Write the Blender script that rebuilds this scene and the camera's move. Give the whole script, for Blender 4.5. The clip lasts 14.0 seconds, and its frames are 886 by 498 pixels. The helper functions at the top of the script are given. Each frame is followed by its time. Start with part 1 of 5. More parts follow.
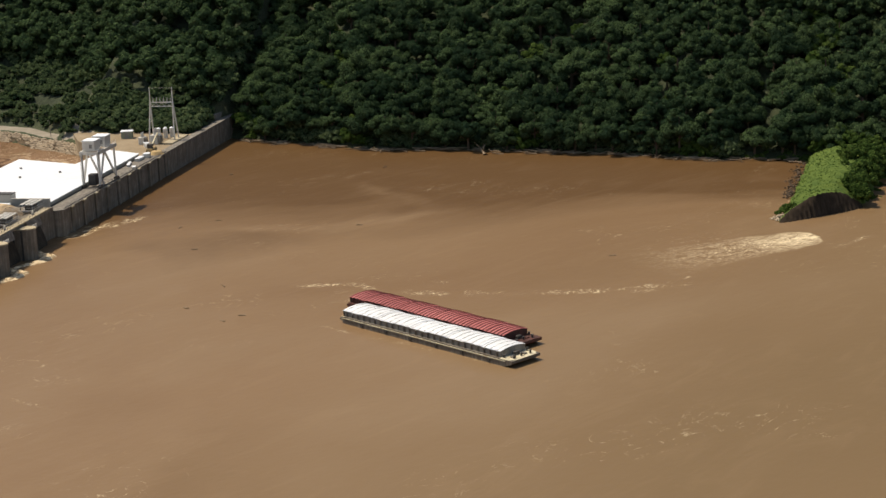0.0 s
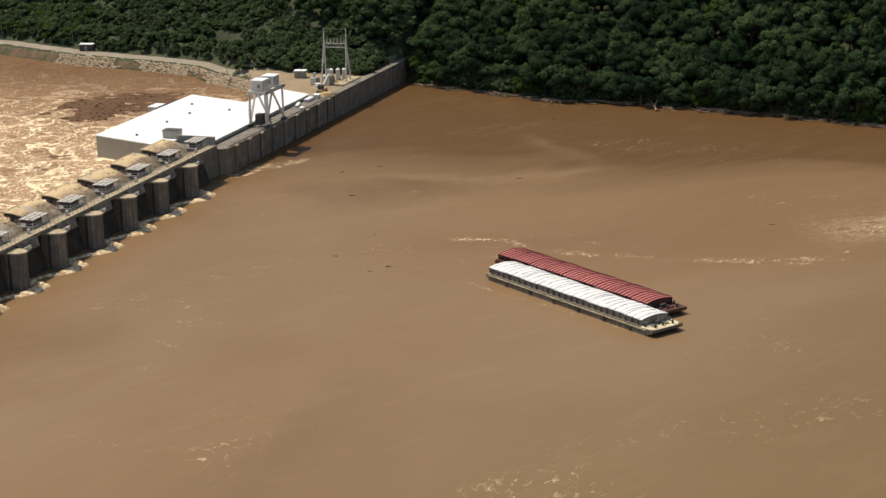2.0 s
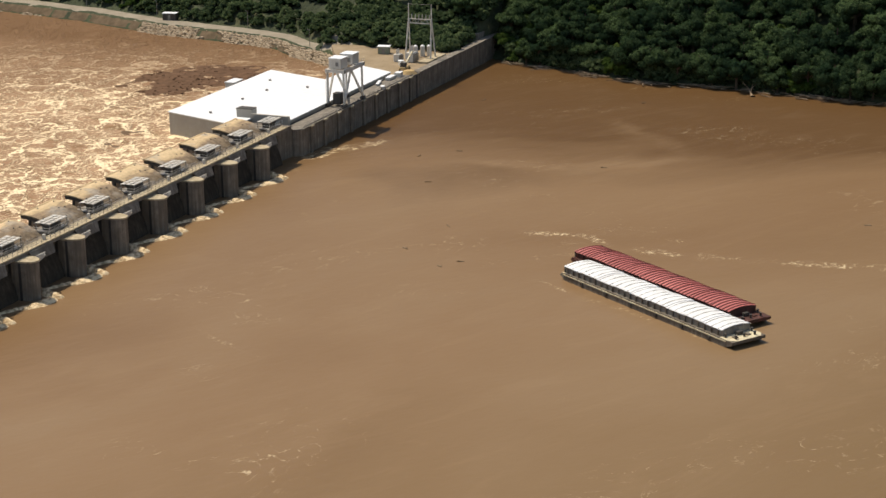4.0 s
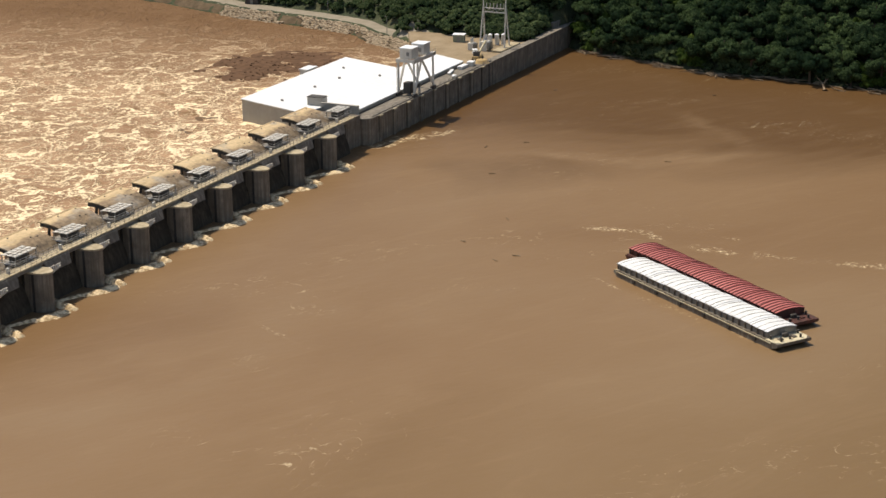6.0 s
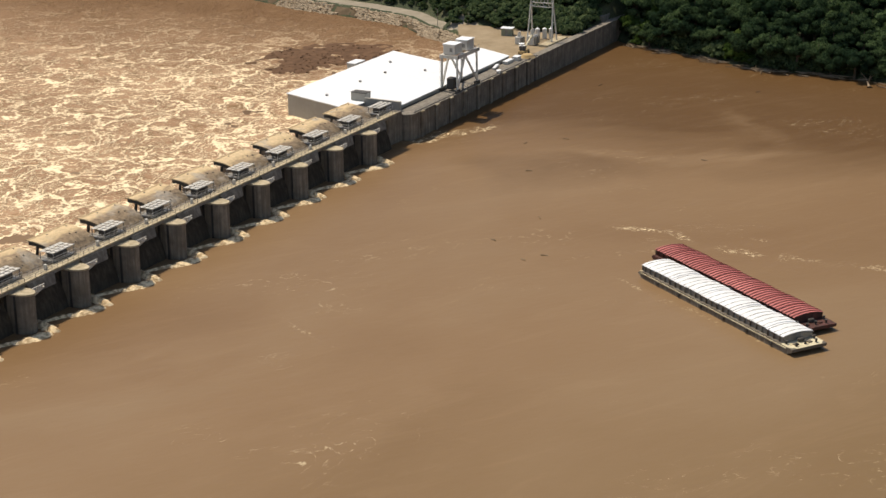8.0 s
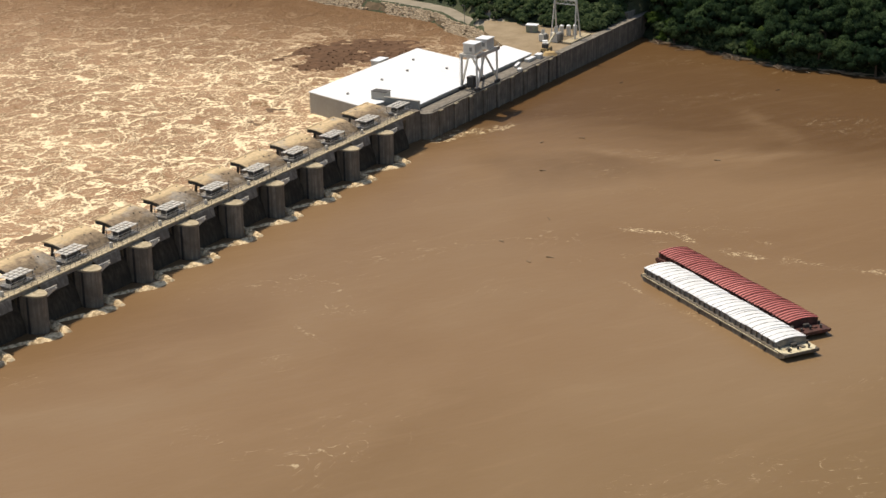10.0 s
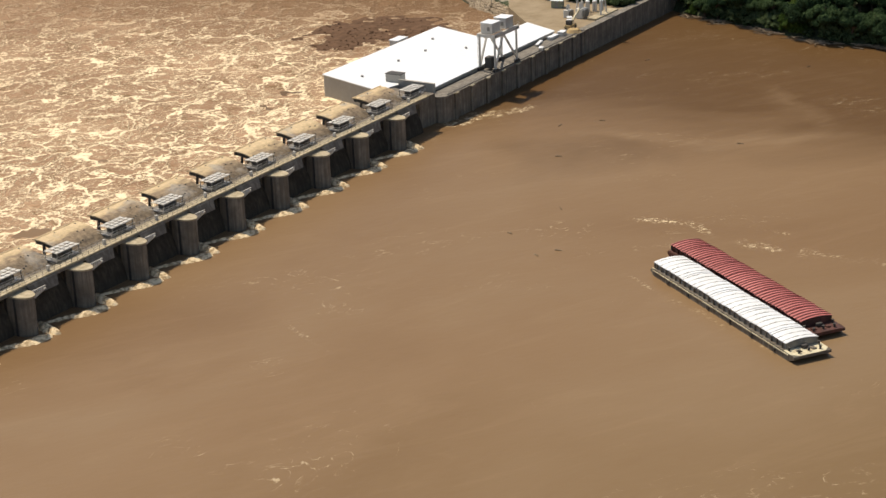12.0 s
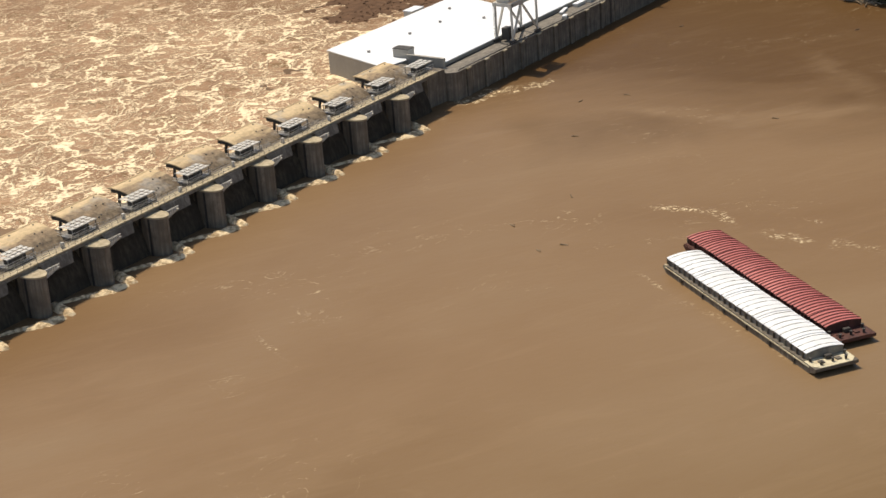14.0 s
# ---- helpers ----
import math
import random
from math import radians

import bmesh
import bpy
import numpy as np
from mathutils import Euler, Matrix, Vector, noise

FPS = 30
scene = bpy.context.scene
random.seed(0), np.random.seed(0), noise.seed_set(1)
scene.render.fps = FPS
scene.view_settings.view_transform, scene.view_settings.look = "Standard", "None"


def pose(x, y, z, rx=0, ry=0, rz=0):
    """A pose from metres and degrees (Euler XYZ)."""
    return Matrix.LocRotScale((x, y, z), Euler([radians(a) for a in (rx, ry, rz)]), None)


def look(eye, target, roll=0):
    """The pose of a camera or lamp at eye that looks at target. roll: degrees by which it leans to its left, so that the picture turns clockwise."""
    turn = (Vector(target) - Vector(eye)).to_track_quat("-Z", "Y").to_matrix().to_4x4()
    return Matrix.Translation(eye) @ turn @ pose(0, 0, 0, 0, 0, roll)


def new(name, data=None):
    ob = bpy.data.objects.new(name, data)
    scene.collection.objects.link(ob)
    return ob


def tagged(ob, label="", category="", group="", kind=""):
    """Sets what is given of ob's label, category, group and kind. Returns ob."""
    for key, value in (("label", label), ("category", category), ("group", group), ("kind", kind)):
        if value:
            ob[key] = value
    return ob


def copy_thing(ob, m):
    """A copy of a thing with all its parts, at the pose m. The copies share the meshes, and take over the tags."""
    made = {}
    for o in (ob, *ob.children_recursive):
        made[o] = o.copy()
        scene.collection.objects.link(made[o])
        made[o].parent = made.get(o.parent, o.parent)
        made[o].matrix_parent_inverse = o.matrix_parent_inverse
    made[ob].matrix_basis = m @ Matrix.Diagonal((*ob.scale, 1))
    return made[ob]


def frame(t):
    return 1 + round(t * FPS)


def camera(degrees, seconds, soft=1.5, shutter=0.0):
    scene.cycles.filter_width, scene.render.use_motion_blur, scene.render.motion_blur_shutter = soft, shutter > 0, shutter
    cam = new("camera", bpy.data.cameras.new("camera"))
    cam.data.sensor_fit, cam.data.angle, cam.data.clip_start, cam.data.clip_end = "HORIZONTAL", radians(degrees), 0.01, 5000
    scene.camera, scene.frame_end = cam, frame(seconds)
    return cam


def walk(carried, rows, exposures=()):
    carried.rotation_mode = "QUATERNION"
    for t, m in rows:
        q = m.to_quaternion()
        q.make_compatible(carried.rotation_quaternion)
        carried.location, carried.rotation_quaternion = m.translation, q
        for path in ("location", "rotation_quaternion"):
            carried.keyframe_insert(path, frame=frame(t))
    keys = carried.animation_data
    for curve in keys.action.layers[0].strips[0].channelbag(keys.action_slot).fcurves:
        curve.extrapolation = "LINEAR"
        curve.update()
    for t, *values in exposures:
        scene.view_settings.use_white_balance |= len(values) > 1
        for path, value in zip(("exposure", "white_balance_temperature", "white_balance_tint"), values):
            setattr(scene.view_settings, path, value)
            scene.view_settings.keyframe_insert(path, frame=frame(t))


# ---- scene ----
cam = camera(27.12, 14.0, soft=1.5)
PATH = [
    (0, (-461.44, -213.48, 117.49), (-81.61, -132.00, 22.13), -2.43),
    (0.5, (-463.33, -217.51, 119.45), (-87.08, -124.09, 20.91), -2.11),
    (1, (-464.07, -222.70, 120.57), (-92.63, -114.65, 18.78), -1.62),
    (1.5, (-459.82, -224.01, 121.15), (-91.98, -107.06, 16.19), -1.29),
    (2, (-452.86, -223.27, 120.85), (-87.55, -100.79, 13.41), -1.05),
    (2.5, (-445.20, -222.75, 120.40), (-82.09, -95.42, 11.17), -0.97),
    (3, (-439.11, -222.27, 120.79), (-78.56, -89.37, 9.67), -0.76),
    (3.5, (-434.60, -222.15, 121.96), (-76.61, -84.36, 8.57), -0.65),
    (4, (-430.70, -222.67, 122.97), (-75.23, -80.03, 7.67), -0.52),
    (6.5, (-430.49, -237.91, 131.52), (-87.91, -71.24, 9.62), -0.44),
    (7, (-432.90, -241.82, 133.80), (-92.68, -71.10, 10.86), -0.44),
    (7.5, (-432.96, -245.17, 135.76), (-95.00, -70.97, 11.49), -0.54),
    (8, (-430.45, -247.66, 137.16), (-94.82, -70.20, 11.22), -0.67),
    (8.5, (-428.53, -250.46, 138.62), (-95.12, -69.82, 11.32), -0.78),
    (9, (-429.97, -254.43, 140.53), (-98.38, -70.99, 12.48), -0.84),
    (11.5, (-418.87, -267.16, 148.18), (-98.00, -70.69, 12.39), -1.86),
    (12, (-407.90, -266.41, 147.39), (-90.08, -66.72, 9.13), -2.23),
    (12.5, (-395.28, -266.17, 145.64), (-81.24, -61.90, 5.44), -2.77),
    (13, (-383.54, -265.00, 144.05), (-72.97, -57.01, 1.63), -3.37),
    (13.5, (-372.78, -264.01, 141.82), (-65.35, -52.34, -1.99), -3.78),
    (14, (-362.87, -262.84, 140.17), (-58.62, -47.88, -5.51), -4.30),
]
walk(cam, [(t, look(eye, target, roll)) for t, eye, target, roll in PATH], exposures=[(0.0, 0.18, 7600, 10), (14.0, 0.18, 7600, 10)])

# ---------------------------------------------------------------- light
SUN = Vector((0.12, 0.43, 0.86)).normalized()
world = bpy.data.worlds.new("sky")
scene.world = world
world.use_nodes = True
wn = world.node_tree.nodes
sky = wn.new("ShaderNodeTexSky")
sky.sky_type = "NISHITA"
sky.sun_disc = False
sky.sun_elevation = math.asin(SUN.z)
sky.sun_rotation = math.atan2(SUN.x, SUN.y)
world.node_tree.links.new(sky.outputs[0], wn["Background"].inputs[0])
wn["Background"].inputs[1].default_value = 0.105
sun_data = bpy.data.lights.new("sun", "SUN")
sun_data.energy = 3.55
sun_data.angle = radians(0.6)
sun_data.color = (1.0, 0.94, 0.84)
sun = new("sun", sun_data)
sun.matrix_world = look(tuple(SUN * 500), (0, 0, 0))


# ---------------------------------------------------------------- materials
def mat(name, rough=0.8, metal=0.0):
    m = bpy.data.materials.new(name)
    m.use_nodes = True
    nt = m.node_tree
    b = nt.nodes["Principled BSDF"]
    b.inputs["Roughness"].default_value = rough
    b.inputs["Metallic"].default_value = metal
    return m, nt, b


def node(nt, kind, **kw):
    n = nt.nodes.new(kind)
    for k, v in kw.items():
        n.inputs[k.replace("_", " ")].default_value = v
    return n


def ramp(nt, src, stops):
    r = nt.nodes.new("ShaderNodeValToRGB")
    while len(r.color_ramp.elements) < len(stops):
        r.color_ramp.elements.new(0.5)
    for e, (p, c) in zip(r.color_ramp.elements, stops):
        e.position = p
        e.color = (*c, 1) if len(c) == 3 else c
    nt.links.new(src, r.inputs[0])
    return r.outputs[0]


def coords(nt, scale=(1, 1, 1), rot=(0, 0, 0)):
    """World position, turned and then stretched."""
    out = nt.nodes.new("ShaderNodeNewGeometry").outputs["Position"]
    for key, value in (("Rotation", rot), ("Scale", scale)):
        if value not in ((0, 0, 0), (1, 1, 1)):
            mp = nt.nodes.new("ShaderNodeMapping")
            mp.inputs[key].default_value = value
            nt.links.new(out, mp.inputs[0])
            out = mp.outputs[0]
    return out


def noise_tex(nt, vec, scale, detail=4, rough=0.55, distortion=0.0):
    n = node(nt, "ShaderNodeTexNoise", Scale=scale, Detail=detail, Roughness=rough, Distortion=distortion)
    nt.links.new(vec, n.inputs["Vector"])
    return n.outputs["Fac"]


def mixc(nt, fac, a, b, blend="MIX"):
    m = nt.nodes.new("ShaderNodeMix")
    m.data_type = "RGBA"
    m.blend_type = blend
    for sock, v in ((m.inputs[0], fac), (m.inputs[6], a), (m.inputs[7], b)):
        if hasattr(v, "links"):
            nt.links.new(v, sock)
        elif isinstance(v, tuple):
            sock.default_value = (*v, 1)
        else:
            sock.default_value = v
    return m.outputs[2]


def math_n(nt, op, a, b=0.0, clamp=False):
    m = nt.nodes.new("ShaderNodeMath")
    m.operation = op
    m.use_clamp = clamp
    for sock, v in zip(m.inputs, (a, b)):
        if hasattr(v, "links"):
            nt.links.new(v, sock)
        else:
            sock.default_value = v
    return m.outputs[0]


def bump(nt, b, height, strength, dist):
    n = node(nt, "ShaderNodeBump", Strength=strength, Distance=dist)
    nt.links.new(height, n.inputs["Height"])
    nt.links.new(n.outputs[0], b.inputs["Normal"])


def worn(name, base, dark, rough=0.8, metal=0.0, scale=0.5, streak=True, spread=(0.35, 0.7), relief=0.03):
    """A weathered surface: blotches, vertical run-off streaks and fine grain."""
    m, nt, b = mat(name, rough, metal)
    v = coords(nt)
    big = noise_tex(nt, v, scale, 5, 0.6)
    fine = noise_tex(nt, v, scale * 9, 4, 0.6)
    c = ramp(nt, big, [(spread[0], dark), (spread[1], base)])
    c = mixc(nt, 0.25, c, ramp(nt, fine, [(0.3, tuple(x * 0.55 for x in base)), (0.7, base)]))
    if streak:
        s = noise_tex(nt, coords(nt, (1.2, 1.2, 0.06)), 1.0, 5, 0.65)
        c = mixc(nt, ramp(nt, s, [(0.42, (0.75, 0.75, 0.75)), (0.6, (0, 0, 0))]), c, dark)
    nt.links.new(c, b.inputs["Base Color"])
    b.inputs["Specular IOR Level"].default_value = 0.4 if rough < 0.72 else 0.12
    bump(nt, b, fine, 0.4, relief)
    return m


CONCRETE = worn("concrete_grey", (0.36, 0.33, 0.29), (0.16, 0.145, 0.125), 0.9)
# darker concrete with blotches and vertical streaks
CONCRETE_DARK = worn("concrete_dark_stained", (0.34, 0.295, 0.245), (0.135, 0.116, 0.095), 0.85, scale=0.35)
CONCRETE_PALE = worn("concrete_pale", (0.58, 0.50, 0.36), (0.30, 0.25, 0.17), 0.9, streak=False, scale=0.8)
WALL_PANEL = worn("metal_siding_grey", (0.42, 0.40, 0.36), (0.34, 0.32, 0.28), 0.6, scale=0.1)
ROOF_WHITE = worn("roof_white_membrane", (0.86, 0.90, 0.96), (0.78, 0.81, 0.85), 0.6, streak=False, scale=0.07)
STEEL_WHITE = worn("steel_white_paint", (0.74, 0.73, 0.70), (0.55, 0.52, 0.47), 0.45, scale=0.6)
STEEL_GREY = worn("steel_galvanised", (0.34, 0.34, 0.33), (0.2, 0.19, 0.18), 0.5, 0.4, scale=0.8)
STEEL_DARK = worn("steel_dark", (0.09, 0.085, 0.08), (0.045, 0.04, 0.037), 0.6, scale=0.8)
GATE_LIP = worn("gate_lip_tan", (0.62, 0.46, 0.27), (0.26, 0.18, 0.10), 0.7, streak=False, scale=0.22)
# wet lower gate steel, with the bay's shade put into its colour
GATE_WET_SHADED = worn("gate_skin_wet_shaded", (0.11, 0.09, 0.068), (0.045, 0.037, 0.03), 0.8, scale=0.3)
RED_COVER = worn("cover_red_paint", (0.58, 0.185, 0.175), (0.40, 0.105, 0.10), 0.5, scale=0.12, streak=False)
RIB_RED = worn("cover_rib_dark_red", (0.22, 0.06, 0.056), (0.12, 0.032, 0.03), 0.6, scale=0.3, streak=False)
RED_HULL = worn("hull_dark_red", (0.15, 0.05, 0.04), (0.06, 0.025, 0.02), 0.65, scale=0.3)
WHITE_COVER = worn("cover_white_fibreglass", (0.86, 0.90, 0.95), (0.72, 0.73, 0.74), 0.5, scale=0.15, streak=False)
HULL_GREY = worn("hull_rusty_grey", (0.27, 0.25, 0.21), (0.09, 0.07, 0.055), 0.7, scale=0.35)
DECK_CREAM = worn("deck_cream_paint", (0.66, 0.60, 0.43), (0.36, 0.26, 0.15), 0.7, scale=0.5, streak=False, spread=(0.32, 0.5))
YARD = worn("yard_dirt_tan", (0.37, 0.295, 0.205), (0.25, 0.19, 0.12), 0.95, scale=0.15, streak=False)
ROAD = worn("road_gravel_pale", (0.36, 0.32, 0.26), (0.25, 0.22, 0.17), 0.95, scale=0.2, streak=False)
RIPRAP = worn("riprap_stone_pale", (0.52, 0.43, 0.32), (0.24, 0.18, 0.12), 0.95, scale=0.9, streak=False)
BANK_SOIL = worn("bank_soil_brown", (0.175, 0.128, 0.085), (0.085, 0.065, 0.042), 0.95, scale=0.3, streak=False, relief=0.2)
RUBBLE = worn("rubble_dark_wet", (0.175, 0.103, 0.064), (0.09, 0.052, 0.033), 1.0, scale=0.4, streak=False)
TARP = worn("sandy_tan", (0.55, 0.40, 0.21), (0.38, 0.27, 0.14), 0.9, streak=False)
BARK = worn("bark_grey_brown", (0.16, 0.12, 0.085), (0.08, 0.06, 0.045), 0.95)
DRIFT = worn("driftwood_bleached", (0.36, 0.28, 0.20), (0.13, 0.095, 0.065), 0.95, streak=False)
GRASS = worn("grass_bright", (0.115, 0.165, 0.036), (0.050, 0.090, 0.022), 0.95, scale=0.25, streak=False, relief=0.15)
EARTH = worn("earth_dark_cut_bank", (0.075, 0.055, 0.04), (0.03, 0.022, 0.016), 0.95, scale=0.4)
SEAM_GREY = worn("cover_seam_grey", (0.80, 0.80, 0.80), (0.16, 0.15, 0.13), 0.7, scale=0.35, streak=False, spread=(0.46, 0.52))
CERAMIC = worn("porcelain_grey", (0.45, 0.44, 0.42), (0.3, 0.28, 0.26), 0.3)


def hill_material():
    m, nt, b = mat("hillside_undergrowth", 0.95)
    v = coords(nt)
    c = ramp(nt, noise_tex(nt, v, 0.05, 6, 0.6), [(0.38, (0.022, 0.034, 0.015)), (0.55, (0.042, 0.058, 0.024)), (0.68, (0.098, 0.096, 0.048))])
    c = mixc(nt, 0.35, c, ramp(nt, noise_tex(nt, v, 0.6, 5), [(0.35, (0.016, 0.024, 0.011)), (0.7, (0.06, 0.075, 0.034))]))
    nt.links.new(c, b.inputs["Base Color"])
    bump(nt, b, noise_tex(nt, v, 0.7, 5), 1.0, 0.8)
    return m


def leaf_material(name, dark, light):
    m, nt, b = mat(name, 0.95)
    b.inputs["Specular IOR Level"].default_value = 0.04
    g = nt.nodes.new("ShaderNodeNewGeometry")
    o = nt.nodes.new("ShaderNodeObjectInfo")
    big = noise_tex(nt, coords(nt), 0.12, 3)
    f = math_n(nt, "ADD", math_n(nt, "MULTIPLY", g.outputs["Random Per Island"], 0.40), math_n(nt, "MULTIPLY", math_n(nt, "SUBTRACT", big, 0.30), 1.35))
    f = math_n(nt, "ADD", f, math_n(nt, "MULTIPLY", math_n(nt, "SUBTRACT", o.outputs["Random"], 0.5), 0.75), True)
    c = ramp(nt, f, [(0.15, dark), (0.9, light)])
    nt.links.new(c, b.inputs["Base Color"])
    tr = nt.nodes.new("ShaderNodeBsdfTranslucent")
    nt.links.new(mixc(nt, 0.4, c, (0.065, 0.14, 0.05)), tr.inputs["Color"])
    mx = nt.nodes.new("ShaderNodeMixShader")
    mx.inputs[0].default_value = 0.35
    nt.links.new(b.outputs[0], mx.inputs[1])
    nt.links.new(tr.outputs[0], mx.inputs[2])
    nt.links.new(mx.outputs[0], nt.nodes["Material Output"].inputs["Surface"])
    return m


def gate_material():
    """Tan silt-crusted plate, rust-brown where it runs down to the bridge, bare grey patches."""
    m, nt, b = mat("gate_skin_silted", 0.75)
    g = nt.nodes.new("ShaderNodeNewGeometry")
    sep = nt.nodes.new("ShaderNodeSeparateXYZ")
    nt.links.new(g.outputs["Position"], sep.inputs[0])
    o = nt.nodes.new("ShaderNodeObjectInfo")
    n1 = noise_tex(nt, coords(nt, (0.16, 0.45, 0.45)), 1.0, 5, 0.65)
    n2 = noise_tex(nt, coords(nt), 0.9, 6, 0.7)
    n3 = noise_tex(nt, coords(nt, (0.13, 0.13, 0.2), (0, 0, 0.9)), 1.0, 4, 0.6)
    run = math_n(nt, "ADD", sep.outputs["Y"], math_n(nt, "ADD", math_n(nt, "MULTIPLY", math_n(nt, "SUBTRACT", n1, 0.5), 9.0), math_n(nt, "MULTIPLY", math_n(nt, "SUBTRACT", o.outputs["Random"], 0.5), 2.5)))
    mr = node(nt, "ShaderNodeMapRange", From_Min=10.6, From_Max=16.2)
    nt.links.new(run, mr.inputs[0])
    c = ramp(nt, mr.outputs[0], [(0.0, (0.10, 0.072, 0.05)), (0.45, (0.23, 0.155, 0.095)), (0.75, (0.62, 0.46, 0.26)), (1.0, (0.74, 0.56, 0.33))])
    c = mixc(nt, math_n(nt, "MULTIPLY", ramp(nt, n3, [(0.54, (0, 0, 0)), (0.64, (1, 1, 1))]), 0.75), c, (0.36, 0.35, 0.33))
    c = mixc(nt, 0.35, c, ramp(nt, n2, [(0.35, (0.10, 0.07, 0.045)), (0.6, (0.55, 0.42, 0.26))]))
    nt.links.new(c, b.inputs["Base Color"])
    bump(nt, b, n2, 0.4, 0.05)
    return m


GATE_TAN = gate_material()
HILL = hill_material()
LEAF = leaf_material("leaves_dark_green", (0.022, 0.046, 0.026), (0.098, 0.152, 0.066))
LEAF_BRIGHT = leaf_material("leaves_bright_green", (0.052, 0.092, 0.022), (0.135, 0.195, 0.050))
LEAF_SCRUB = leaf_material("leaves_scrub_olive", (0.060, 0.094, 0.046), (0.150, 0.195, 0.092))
# darker leaf colour that stands in for the shade inside the crowns
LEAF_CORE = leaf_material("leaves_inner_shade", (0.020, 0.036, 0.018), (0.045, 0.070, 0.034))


# foam trails on the river: start, end, half width, strength
TRAILS = [((-14, -180), (-26, -164), 1.0, 0.7), ((40, -230), (20, -216), 1.0, 0.7), ((4, -210), (-6, -204), 1.2, 0.5), ((-26, -81), (-24, -93), 2.6, 0.95), ((-25, -96), (-29, -104), 2.2, 0.7), ((-30, -112), (-33, -120), 2.4, 0.6),
          ((-19, -111), (-20, -119), 1.8, 0.6), ((-32, -128), (-29, -142), 2.8, 1.0), ((-29, -147), (-27, -160), 2.8, 0.9), ((-26, -166), (-20, -180), 2.6, 0.7), ((23, 3), (46, -7), 2.8, 2.2), ((36, -7), (50, -10), 2.0, 1.5), ((-61.5, -97), (-89, -146), 1.0, 0.35),
          ((-115, -40), (-123, -53), 0.8, 0.35), ((-123, -53), (-126, -60), 0.7, 0.3), ((-44, -92), (-36, -104), 2.0, 0.4)]


# pale drifts of silt on the slack water: start, end, half width, strength
DRIFTS = [((35, -40), (38, -72), 6.0, 0.34), ((38, -70), (60, -104), 6.0, 0.30), ((98, -66), (66, -96), 6.0, 0.20)]


